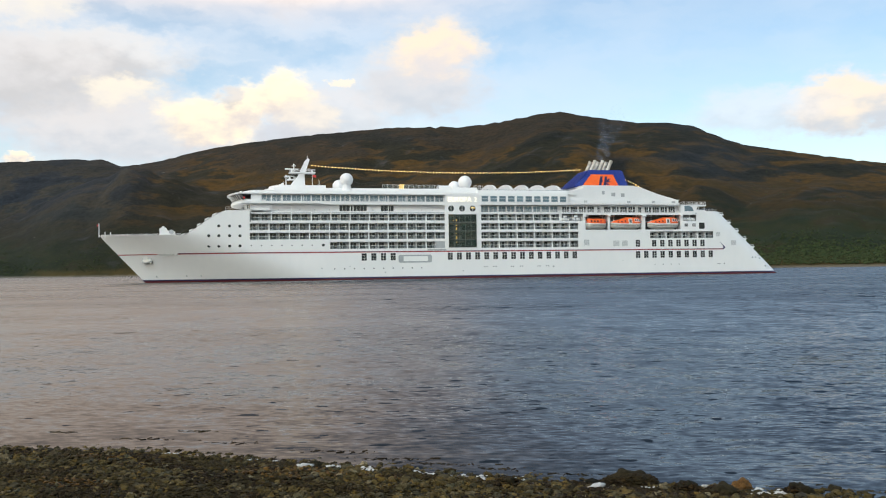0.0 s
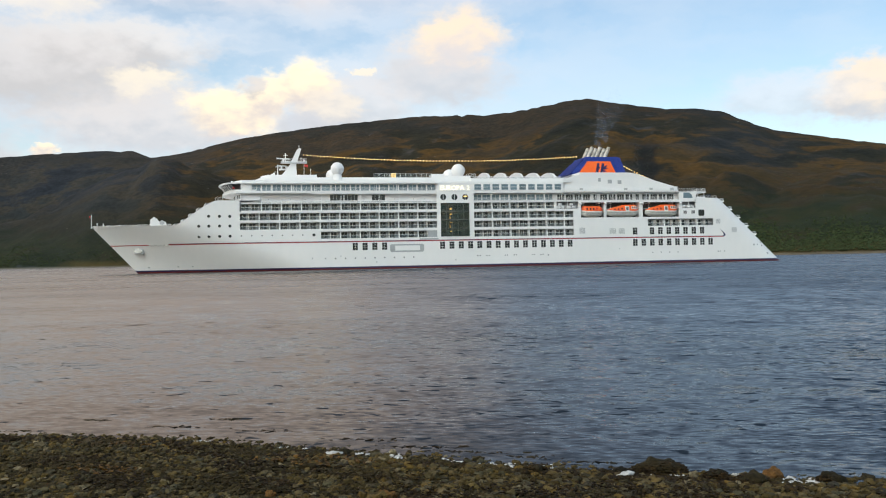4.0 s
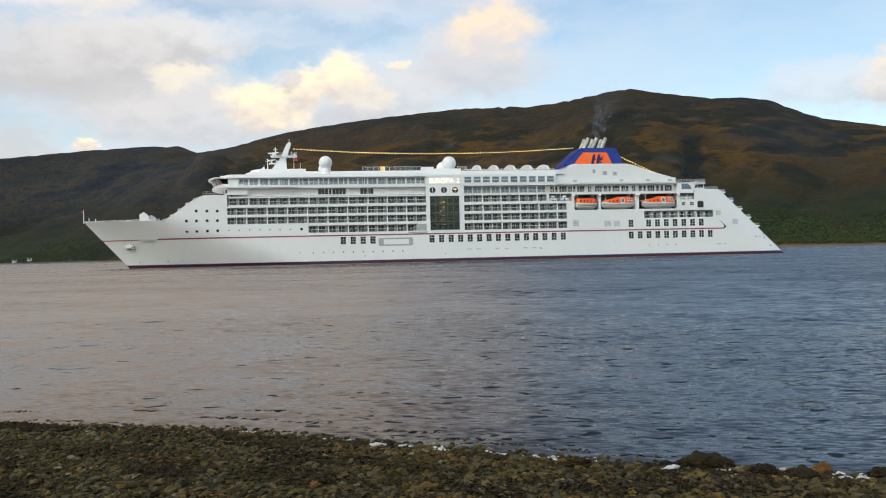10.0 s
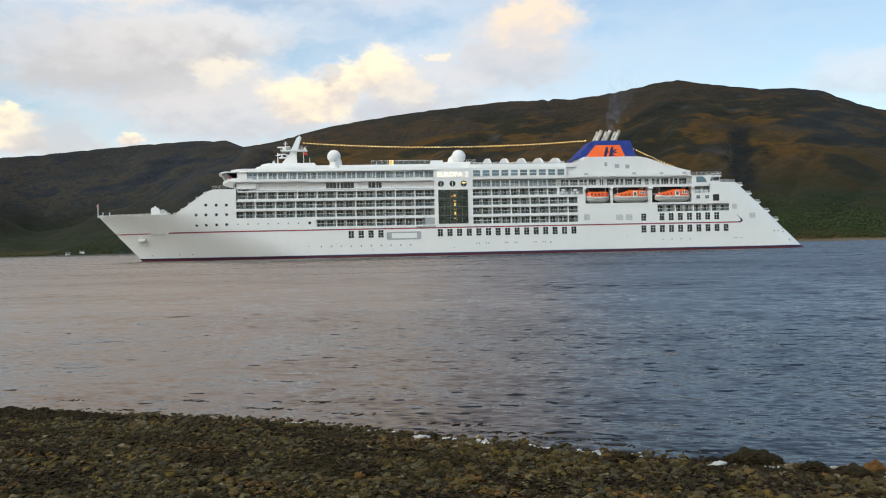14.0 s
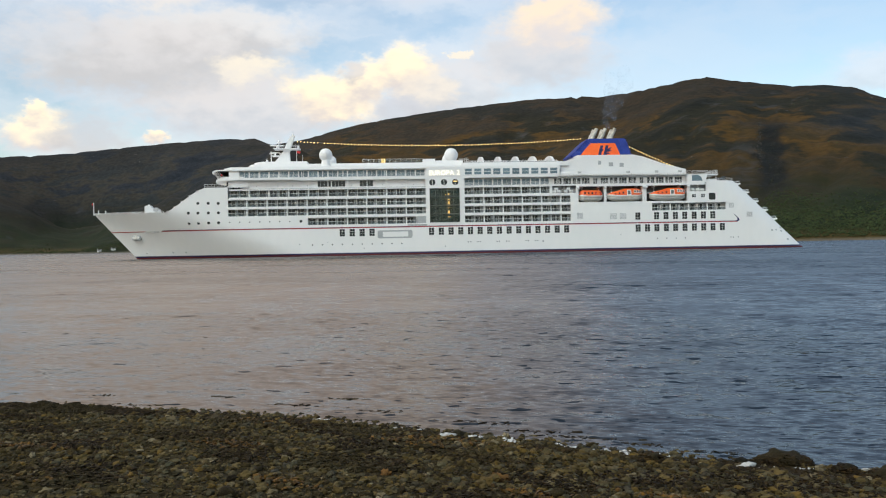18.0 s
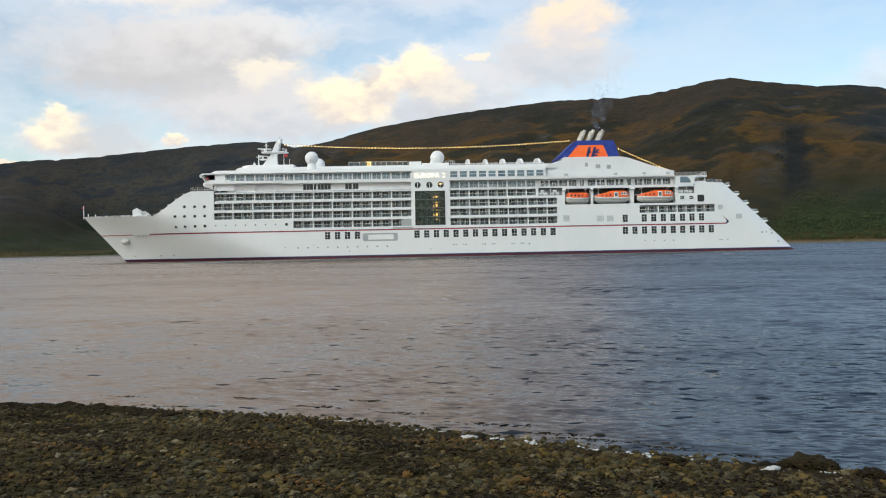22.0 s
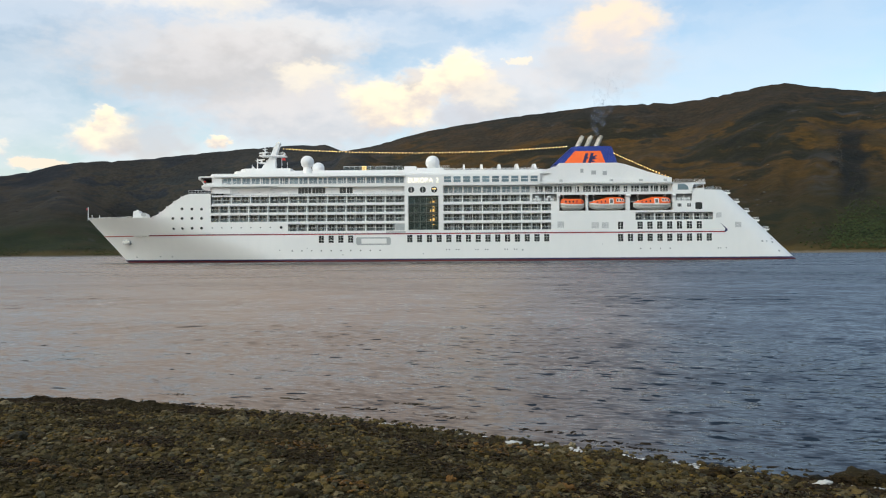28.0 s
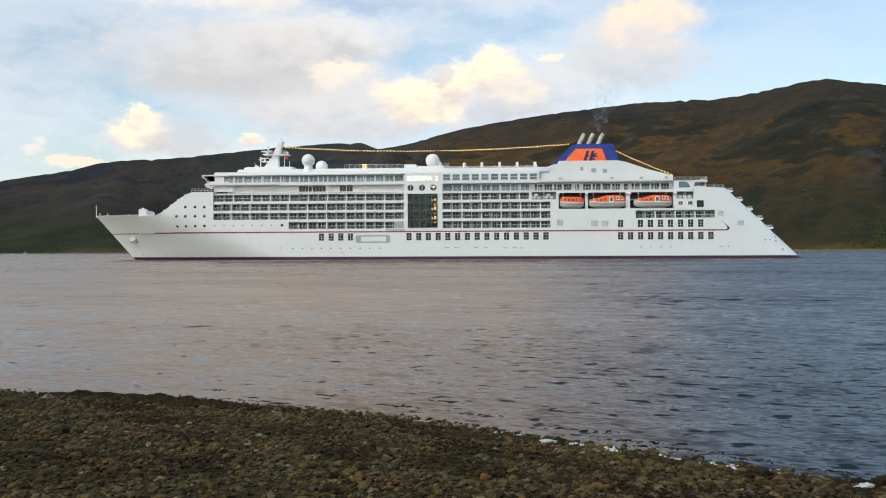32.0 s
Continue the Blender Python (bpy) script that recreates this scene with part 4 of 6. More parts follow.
make_mast()
for u, v, z, r in ((151.4, 10.2, 31.25, 2.05), (151.4, -10.2, 31.25, 2.05), (112.3, 7.0, 31.1, 2.2), (112.3, -7.0, 31.0, 2.0)):
    dome = spart("satellite_dome", ball(bmesh.new(), (u, v, z), r, 4), WHITE_HOUSE, "white satellite dome", smooth=True)
    spart("dome_pedestal", tube(bmesh.new(), (u, v, 27.5), (u, v, z - r * 0.6), r * 0.75, r * 0.6, 20), WHITE_HOUSE)


def make_funnel():
    prof = [(79.0, 26.9), (77.8, 27.9), (75.0, 28.9), (73.0, 29.3), (73.0, 30.1), (55.5, 30.1), (52.6, 29.6), (46, 27.3), (38.5, 25.3), (38.5, 23.7), (79.0, 23.7)]
    spart("funnel_house", slab(bmesh.new(), prof, -11.8, 12.0), WHITE_HOUSE, "white sloping deckhouse below the funnel")
    spart("funnel_deck_edge", box(bmesh.new(), 33, 79.5, -HALF, HALF, 23.4, 23.75), WHITE_HOUSE)
    spart("gallery_top", box(bmesh.new(), 38.6, 79.5, -12.9, 12.9, 23.75, 24.3), WHITE_HOUSE)
    bm = bmesh.new()
    base = [(74.2, 6.4), (54.0, 6.4), (54.0, -6.4), (74.2, -6.4)]
    top = [(67.6, 4.3), (55.6, 4.3), (55.6, -4.3), (67.6, -4.3)]
    a = [bm.verts.new((x, y, 30.05)) for x, y in base]
    b = [bm.verts.new((x, y, 36.2)) for x, y in top]
    bm.faces.new(a), bm.faces.new(b[::-1])
    for k in range(4):
        bm.faces.new((a[k - 1], a[k], b[k], b[k - 1]))
    bmesh.ops.bevel(bm, geom=bm.edges[:], offset=0.25, segments=2, affect="EDGES")
    spart("funnel", bm, FUNNEL_BLUE, "blue trapezoid funnel casing", smooth=False)

    def on_side(u, z, off, side=1):
        return (u, side * (6.4 - 2.1 * (z - 30.05) / 6.15 + off), z)

    for side in (1, -1):
        bm = bmesh.new()
        pts = [(71.2, 30.1), (57.6, 30.1), (59.1, 34.6), (67.3, 34.6)]
        f = [bm.verts.new(on_side(u, z, 0.06, side)) for u, z in pts]
        g = [bm.verts.new(on_side(u, z, -0.1, side)) for u, z in pts]
        bm.faces.new(f), bm.faces.new(g[::-1])
        for k in range(4):
            bm.faces.new((f[k - 1], f[k], g[k], g[k - 1]))
        spart("funnel_panel", bm, FUNNEL_ORANGE, "bright orange funnel side panel")
    # plain blue mark: two leaning bars, a cross bar and two feathers
    for pts in ([(65.0, 30.7), (64.0, 30.7), (63.0, 33.9), (63.9, 33.9)], [(63.3, 30.7), (62.3, 30.7), (61.3, 33.9), (62.2, 33.9)], [(64.5, 32.0), (63.2, 32.0), (63.0, 32.55), (64.3, 32.55)],
                [(62.6, 32.1), (60.9, 33.2), (60.3, 33.1), (61.3, 32.15)], [(62.6, 32.05), (61.0, 32.3), (60.2, 32.0), (62.4, 31.6)], [(62.6, 31.5), (61.6, 31.5), (60.9, 31.0), (62.0, 30.9)]):
        bm = bmesh.new()
        bm.faces.new([bm.verts.new(on_side(u, z, 0.075)) for u, z in pts])
        spart("funnel_mark", bm, NAVY)
    # louvres on the raked front
    for k in range(15):
        z = 30.4 + 0.38 * k
        x = 74.2 - 6.6 * (z - 30.05) / 6.15
        w = 6.4 - 2.1 * (z - 30.05) / 6.15
        spart("louvre", box(bmesh.new(), x - 2.5, x + 0.2, -w - 0.08, w + 0.08, z, z + 0.16), FUNNEL_SLAT_LIT)
    for k in range(15):
        z = 30.4 + 0.38 * k
        x = 54.0 + 1.6 * (z - 30.05) / 6.15
        w = 6.4 - 2.1 * (z - 30.05) / 6.15
        spart("louvre", box(bmesh.new(), x - 0.08, x + 2.4, -w - 0.08, w + 0.08, z, z + 0.16), FUNNEL_SLAT_LIT)
    for u in (66.2, 63.3, 60.2):
        for v in (2.0, -2.0):
            bm = tube(bmesh.new(), (u, v, 35.6), (u - 1.9, v, 39.7), 0.62, 0.6, 14)
            pipe = spart("exhaust_pipe", bm, STEEL, "raked stained steel exhaust pipe", smooth=False)
            spart("pipe_mouth", tube(bmesh.new(), (u - 1.86, v, 39.62), (u - 1.91, v, 39.74), 0.5, 0.5, 14), DARK, parent=pipe)


make_funnel()


def sag(a, b, dip, n):
    return [tuple(a[k] + (b[k] - a[k]) * s - (dip * 4 * s * (1 - s) if k == 2 else 0) for k in range(3)) for s in [j / n for j in range(n + 1)]]


bulb_mesh = finish("bulb", ball(bmesh.new(), (0, 0, 0), 0.125, 2), BULB, True)
for a, b, dip, n in (((162.2, 0, 37.0), (68.2, 0, 36.9), 1.75, 87), ((54.9, 0, 34.9), (35.8, 0, 26.5), 0.25, 20)):
    pts = sag(a, b, dip, n)
    bm = bmesh.new()
    for p, q in zip(pts, pts[1:]):
        tube(bm, p, q, 0.025, sides=4)
    wire = spart("light_string", bm, DARK, "string of warm bulbs between mast and funnel")
    for p in pts[1:-1]:
        piece("bulb", bulb_mesh, wire, p[0] - MID, p[1], p[2] - 0.16)


# ---- windows, balconies and fittings of the port side ----
def window_meshes(name, w, h, cols, rows, frame_mat, glass, bar=0.09, depth=0.08):
    """Shared meshes of a framed window, centred at the origin, facing +y: frame with bars, and pane."""
    def cuts(size, n):
        edges = [-size / 2, -size / 2 + bar]
        for k in range(1, n):
            c = -size / 2 + size * k / n
            edges += [c - bar * 0.4, c + bar * 0.4]
        return edges + [size / 2 - bar, size / 2]

    xs, zs = cuts(w, cols), cuts(h, rows)
    bm = bmesh.new()
    front = [[bm.verts.new((x, depth, z)) for x in xs] for z in zs]
    back = [[bm.verts.new((x, 0, z)) for x in xs] for z in zs]

    def solid(j, i):
        return 0 <= j < len(zs) - 1 and 0 <= i < len(xs) - 1 and not (j % 2 and i % 2)

    for j in range(len(zs) - 1):
        for i in range(len(xs) - 1):
            if not solid(j, i):
                continue
            bm.faces.new((front[j][i], front[j][i + 1], front[j + 1][i + 1], front[j + 1][i]))
            for dj, di, p, q in ((-1, 0, (j, i), (j, i + 1)), (1, 0, (j + 1, i), (j + 1, i + 1)), (0, -1, (j, i), (j + 1, i)), (0, 1, (j, i + 1), (j + 1, i + 1))):
                if not solid(j + dj, i + di):
                    bm.faces.new((front[p[0]][p[1]], front[q[0]][q[1]], back[q[0]][q[1]], back[p[0]][p[1]]))
    frame_me = finish(name, bm, frame_mat)
    pane_me = finish(name + "_pane", box(bmesh.new(), -w / 2 + bar * 0.5, w / 2 - bar * 0.5, 0.005, depth * 0.45, -h / 2 + bar * 0.5, h / 2 - bar * 0.5), glass)
    return frame_me, pane_me


def put_window(name, meshes, u, v, z):
    ob = piece(name, meshes[0], ship, u - MID, v, z)
    piece("pane", meshes[1], ob)
    return ob


HULL_WIN = window_meshes("hull_window", 1.72, 2.35, 2, 3, WHITE_HOUSE, GLASS, 0.07, 0.1)
BALC_WIN = window_meshes("balcony_door", 2.15, 2.1, 2, 1, WHITE_HOUSE, GLASS, 0.08, 0.08)
NARROW_WIN = window_meshes("balcony_door", 1.15, 1.98, 2, 1, WHITE_HOUSE, GLASS, 0.08, 0.08)
LOUNGE_WIN = window_meshes("lounge_window", 2.75, 2.0, 2, 1, WHITE_HOUSE, BLUE_GLASS, 0.1, 0.1)
SQUARE_WIN = window_meshes("upper_window", 2.45, 2.05, 1, 2, WHITE_HOUSE, BLUE_GLASS, 0.14, 0.1)
SMALL_WIN = window_meshes("small_window", 1.35, 1.15, 3, 2, WHITE_HOUSE, GLASS, 0.08, 0.08)
DARK_WIN = window_meshes("promenade_window", 4.2, 1.9, 4, 1, WHITE_HOUSE, GLASS, 0.08, 0.08)
TALL_WIN = window_meshes("promenade_door", 1.3, 1.95, 2, 1, WHITE_HOUSE, GLASS, 0.08, 0.08)

rnd = random.Random(11)
for k in range(4):
    put_window("hull_window", HULL_WIN, 146.6 - 3.03 * k, HALF, 7.05)
for k in range(15):
    put_window("hull_window", HULL_WIN, 119.2 - 3.008 * k, HALF, 7.05)
for k in range(10):
    put_window("hull_window", HULL_WIN, 54.5 - 2.995 * k, HALF, 6.95)
put_window("hull_window", HULL_WIN, 54.5, HALF, 10.7)
for k in range(7):
    put_window("hull_window", HULL_WIN, 48.55 - 3.0 * k, HALF, 10.7)
for k in range(10):
    put_window("upper_window", SQUARE_WIN, 107.5 - 2.96 * k, HALF, 25.3)
for u in (36.5, 33.6):
    put_window("small_window", SMALL_WIN, u, HALF, 16.8)

rail_me = finish("balcony_rail", box(bmesh.new(), -1.44, 1.44, 0, 0.03, 0.0, 0.92), RAIL_GLASS)
hand_me = finish("handrail", box(bmesh.new(), -1.5, 1.5, -0.03, 0.06, 0.92, 0.99), WHITE_HOUSE)
part_me = {h: finish("balcony_divider", box(bmesh.new(), -0.04, 0.04, 0, 1.55, 0.0, h), WHITE_HOUSE) for h in (2.05, 2.3)}
post_me = {h: finish("balcony_pillar", box(bmesh.new(), -0.16, 0.16, 0, 0.24, 0.0, h), WHITE_HOUSE) for h in (2.05, 2.3, 2.5)}
chair_bm = bmesh.new()
box(chair_bm, -0.3, 0.3, 0, 0.5, 0.38, 0.46), box(chair_bm, -0.3, 0.3, -0.06, 0.02, 0.4, 0.95)
for sx in (-0.27, 0.24):
    for sy in (0.0, 0.45):
        box(chair_bm, sx, sx + 0.04, sy, sy + 0.04, 0, 0.4)
chair_me = finish("deck_chair", chair_bm, DARK)


def balcony_row(u0, u1, z0, z1, v_in=11.5, skip=(), narrow=()):
    n = max(1, round((u1 - u0) / 3.0))
    w = (u1 - u0) / n
    for k in range(n):
        c = u1 - w * (k + 0.5)
        if k not in skip:
            tight = k in narrow
            put_window("balcony_door", NARROW_WIN if tight else BALC_WIN, c + (0.55 if k % 2 else 0.3), v_in, z0 + 0.98)
            if tight:
                put_window("balcony_door", NARROW_WIN, c - 0.85, v_in, z0 + 0.98)
            rail = piece("balcony_rail", rail_me, ship, c - MID, HALF - 0.16, z0)
            piece("handrail", hand_me, rail)
            if rnd.random() < 0.4:
                piece("deck_chair", chair_me, ship, c - MID + rnd.uniform(-0.8, 0.8), v_in + 0.45, z0 - 0.12)
        if k:
            x = u1 - w * k - MID
            if k % 2 == 0:
                piece("balcony_pillar", post_me[2.05], ship, x, HALF - 0.29, z0)
            piece("balcony_divider", part_me[2.05], ship, x, v_in, z0)


for row, drop, tight in zip(ROWS_FWD, ((), (), (), (11,)), ((), (), (), ())):
    balcony_row(*row, skip=drop)
for row, tight in zip(ROWS_AFT, ((), (), (2, 5, 8), (1, 3, 5, 9))):
    balcony_row(*row, narrow=tight)
balcony_row(*STERN_BALC, v_in=11.6)
spart("balcony_screen", box(bmesh.new(), 120.8, 123.7, HALF - 0.35, HALF - 0.05, 9.62, 11.75), GREY_PAINT, "grey panel closing the end balcony")


def gallery(u0, u1, z0, z1, step, rail=True, post=0.09, v=HALF - 0.2):
    """Posts and open rails of a deck gallery."""
    n = max(1, round((u1 - u0) / step))
    me = finish("gallery_post", tube(bmesh.new(), (0, 0, z0), (0, 0, z1), post, sides=8), WHITE_HOUSE)
    for k in range(1, n):
        piece("gallery_post", me, ship, u0 + (u1 - u0) * k / n - MID, v, 0)
    if rail:
        bm = bmesh.new()
        for dz in (0.35, 0.68, 1.02):
            tube(bm, (u0, v + 0.05, z0 + dz), (u1, v + 0.05, z0 + dz), 0.035, sides=5)
        for k in range(int((u1 - u0) / 1.5)):
            tube(bm, (u0 + 1.5 * k, v + 0.05, z0), (u0 + 1.5 * k, v + 0.05, z0 + 1.02), 0.03, sides=5)
        spart("gallery_rail", bm, WHITE_HOUSE)


gallery(*AFT_GALLERY, 6.0)
for k in range(9):
    put_window("lounge_window", LOUNGE_WIN, 107.2 - 2.98 * k, 11.3, 22.15)
PROM_WIN = window_meshes("promenade_window", 2.5, 1.95, 3, 1, WHITE_HOUSE, GLASS, 0.08, 0.08)
for k in range(14):
    if k in (4, 9):
        put_window("promenade_door", TALL_WIN, 79.2 - 2.96 * k, 11.3, 22.05)
    else:
        put_window("promenade_window", PROM_WIN, 79.2 - 2.96 * k, 11.3, 22.1)
gallery(*FWD_PROMENADE, 6.0, rail=False, v=HALF - 0.12)
put_window("promenade_window", DARK_WIN, 151.9, 12.2, 22.2)
put_window("promenade_window", DARK_WIN, 147.5, 12.2, 22.2)
put_window("promenade_window", DARK_WIN, 139.0, 12.2, 22.2)
gallery(*FWD_GALLERY, 6.0, rail=True, v=HALF - 0.14)
for k in range(19):
    put_window("lounge_window", LOUNGE_WIN, 176.0 - 2.98 * k, 12.7, 25.25)
lamp_me = finish("deck_lamp", ball(bmesh.new(), (0, 0, 0), 0.16, 1), GREY_PAINT, True)
for u in (176, 172.5, 166, 161.5, 157, 143.5, 134, 128, 124.5):
    piece("deck_lamp", lamp_me, ship, u - MID, 12.25, 21.7)


def disc(bm, u, v, z, r, thick, sides=20):
    tube(bm, (u, v - thick, z), (u, v + thick, z), r, sides=sides)
    return bm


def porthole(u, z, r, ring=0.09):
    v = breadth(u, z)
    ob = spart("porthole", disc(bmesh.new(), u, v, z, r + ring, 0.05), GREY_PAINT)
    spart("pane", disc(bmesh.new(), u, v, z, r, 0.07), GLASS, parent=ob)


for u, z in ((190, 16.75), (186.9, 16.7), (183.9, 16.65), (192.9, 13.82), (190, 13.8), (186.9, 13.8), (183.9, 13.78), (192.9, 10.75), (190, 10.75), (186.9, 10.75), (183.9, 10.75), (159.1, 10.8)):
    porthole(u, z, 0.4)
for k in range(7):
    porthole(180.6 - 3.02 * k, 10.8, 0.16, 0.05)
for k in range(10):
    porthole(155.7 - 3.03 * k, 3.5, 0.17, 0.05)
for u in (107.9, 107.1, 104.9, 104.1, 98.9, 98.2, 95.9, 95.2, 89.9, 89.2, 87.0, 86.3, 48.4, 45.4, 42.4, 39.4, 24.8, 24.1, 22.4):
    porthole(u, 3.6, 0.13, 0.05)
for u, z, r in ((208.5, 1.9, 0.3), (199.6, 2.0, 0.28), (195.3, 2.0, 0.28), (159.6, 3.7, 0.2), (151, 4.2, 0.14), (140, 2.2, 0.2), (115, 2.4, 0.2), (84.5, 3.4, 0.3), (60, 5, 0.14), (11.4, 5.6, 0.3), (10.0, 5.6, 0.26), (8.2, 6.3, 0.34), (8.2, 5.2, 0.34), (6.2, 2.6, 0.36)):
    spart("hull_opening", disc(bmesh.new(), u, breadth(u, z), z, r, 0.05, 12), GREY_PAINT)


def rounded(u0, u1, z0, z1, r, n=5):
    pts = []
    for cx, cz, a0 in ((u1 - r, z1 - r, 0), (u0 + r, z1 - r, 90), (u0 + r, z0 + r, 180), (u1 - r, z0 + r, 270)):
        pts += [(cx + r * math.cos(radians(a0 + 90 * k / n)), cz + r * math.sin(radians(a0 + 90 * k / n))) for k in range(n + 1)]
    return pts


side_door = spart("side_door_frame", slab(bmesh.new(), rounded(125.1, 135.8, 5.15, 7.6, 0.6), HALF - 0.05, HALF + 0.05), GREY_PAINT, "grey rounded frame of the shell door")
spart("shell_door", slab(bmesh.new(), rounded(126.4, 134.2, 5.6, 7.15, 0.12), HALF, HALF + 0.08), WHITE, "white shell door", parent=side_door)
spart("fender_plate", box(bmesh.new(), 120.5, 126.5, HALF, HALF + 0.08, 8.9, 9.35), GREY_PAINT)


def vent(u0, u1, z0, z1):
    v = min(breadth(u0, z0), breadth(u1, z0))
    ob = spart("vent_frame", box(bmesh.new(), u0, u1, v - 0.1, v + 0.04, z0, z1), GREY_PAINT)
    n = max(3, int((z1 - z0) / 0.22))
    for k in range(n):
        z = z0 + (z1 - z0) * (k + 0.2) / n
        spart("slat", box(bmesh.new(), u0 + 0.08, u1 - 0.08, v, v + 0.08, z, z + 0.1), WHITE_HOUSE, parent=ob)


for q in ((71.9, 73.7, 10.1, 12.0), (61.2, 63.3, 9.85, 11.65), (58.2, 60.2, 9.85, 11.65), (23.8, 25.3, 12.9, 14.4), (17.8, 19.6, 9.9, 11.5)):
    vent(*q)
# the upturned end of the red line
spart("line_hook", slab(bmesh.new(), [(22.7, 8.42), (21.9, 9.0), (22.2, 9.6), (24.0, 11.2), (22.75, 9.7), (22.6, 9.1), (23.0, 8.8)], HALF - 0.05, HALF + 0.035), NAVY)

# round windows and the lit sign beneath the dome
sign = spart("sign_panel", slab(bmesh.new(), rounded(109.1, 120.5, 23.85, 26.75, 0.1), HALF - 0.02, HALF + 0.06), WHITE_HOUSE, "white panel with lit letters")
for k, u in enumerate((118.7, 115.1, 111.6)):
    ring = spart("round_window", disc(bmesh.new(), u, HALF, 22.15, 1.08, 0.06, 28), WHITE_HOUSE)
    spart("pane", disc(bmesh.new(), u, HALF, 22.15, 0.95, 0.075, 28), GLASS, parent=ring)
    if k == 2:
        spart("lit_fitting", box(bmesh.new(), u - 0.6, u + 0.6, HALF, HALF + 0.09, 22.2, 22.55), KIOSK_LIGHT, parent=ring)
    spart("window_bar", box(bmesh.new(), u - 0.06, u + 0.06, HALF, HALF + 0.1, 21.25, 23.05), WHITE_HOUSE, parent=ring)


def lettering(word, u_start, u_end, z, height, v, material, parent, depth, lean=0.0):
    """Each letter as a mesh; reads from the bow aft on the port side."""
    font = bpy.data.curves.new("letters", "FONT")
    widths, meshes = [], []
    for ch in word:
        if ch == " ":
            widths.append(0.35), meshes.append(None)
            continue
        font.body = ch
        font.extrude = 0.02
        tmp = bpy.data.objects.new("letter_form", font)
        scene.collection.objects.link(tmp)
        dg = bpy.context.evaluated_depsgraph_get()
        me = bpy.data.meshes.new_from_object(tmp.evaluated_get(dg))
        bpy.data.objects.remove(tmp)
        xs = [q.co.x for q in me.vertices]
        widths.append(max(xs) - min(xs) + 0.1)
        me.transform(Matrix.Translation((-min(xs), 0, 0)))
        meshes.append(me)
    k = (u_start - u_end) / sum(widths)
    x = u_start
    for ch, w, me in zip(word, widths, meshes):
        if me:
            me.transform(Matrix(((-k, 0, 0, 0), (0, 0, depth / 0.02, 0), (0, height / 0.73, 0, 0), (0, 0, 0, 1))))
            me.materials.clear()
            me.materials.append(material)
            ob = new("letter", me)
            ob.parent, ob.location = parent, (x - MID, v(x) if callable(v) else v, z)
            ob.rotation_euler = (0, 0, lean)
        x -= w * k


lettering("EUROPA 2", 119.6, 110.0, 24.35, 1.5, HALF + 0.1, SIGN_LIGHT, sign, 0.04)
bow_slope = math.atan2(breadth(201.6, 8.5) - breadth(207.3, 8.5), 5.7)
name_plate = strip("name_band", 8.0, 9.1, 201.6, 208.0, WHITE, 0.015, "white band under the ship's name", sides=(1,))
lettering("EUROPA 2", 207.4, 201.8, 8.15, 0.8, lambda u: breadth(u, 8.6) + 0.05, PALE_LETTER, name_plate, 0.05, -bow_slope)


# atrium: glass wall with the lit hall behind it
def make_atrium():
    u0, u1, z0, z1 = ATRIUM
    for a, b, c, d in ((u0 - 0.35, u0, z0 - 0.3, z1 + 0.3), (u1, u1 + 0.35, z0 - 0.3, z1 + 0.3), (u0, u1, z1, z1 + 0.3), (u0, u1, z0 - 0.3, z0)):
        spart("atrium_frame", box(bmesh.new(), a, b, HALF - 0.1, HALF + 0.14, c, d), WHITE_HOUSE)
    # hall walls coloured dark to paint the dimness indoors
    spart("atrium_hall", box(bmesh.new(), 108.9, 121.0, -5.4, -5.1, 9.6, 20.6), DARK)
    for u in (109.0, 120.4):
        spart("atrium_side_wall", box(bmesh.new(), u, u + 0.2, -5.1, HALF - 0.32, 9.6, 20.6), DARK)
    for k in range(4):
        za, zb = z0 + (z1 - z0) * k / 4, z0 + (z1 - z0) * (k + 1) / 4
        for j in range(5):
            a, b = u0 + (u1 - u0) * j / 5, u0 + (u1 - u0) * (j + 1) / 5
            spart("atrium_pane", box(bmesh.new(), a + 0.03, b - 0.03, HALF - 0.22, HALF - 0.18, za + 0.04, zb - 0.04), ATRIUM_GLASS)
        spart("atrium_transom", box(bmesh.new(), u0, u1, HALF - 0.24, HALF - 0.12, za - 0.06, za + 0.06), DARK)
    for j in range(1, 5):
        u = u0 + (u1 - u0) * j / 5
        spart("atrium_mullion", box(bmesh.new(), u - 0.04, u + 0.04, HALF - 0.25, HALF - 0.14, z0, z1), DARK)
    for z in (13.0, 16.0, 18.7):
        spart("hall_lamp", box(bmesh.new(), 112.2, 112.8, -4.6, -4.4, z - 1.1, z + 1.1), LAMP_WARM)
        spart("hall_lamp", box(bmesh.new(), 113.3, 113.6, -4.6, -4.4, z - 0.7, z + 0.8), LAMP_WARM)
    for z in (10.6, 13.4, 16.2):
        for u, w in ((117.6, 1.6), (114.8, 1.2)):
            spart("hall_furniture", box(bmesh.new(), u - w / 2, u + w / 2, 8.0, 9.2, z - 1.0, z + 0.4), RECESS_WALL)
    spart("hall_column", tube(bmesh.new(), (116.4, 9, 9.6), (116.4, 9, 20.6), 0.35, sides=14), RECESS_WALL)


make_atrium()


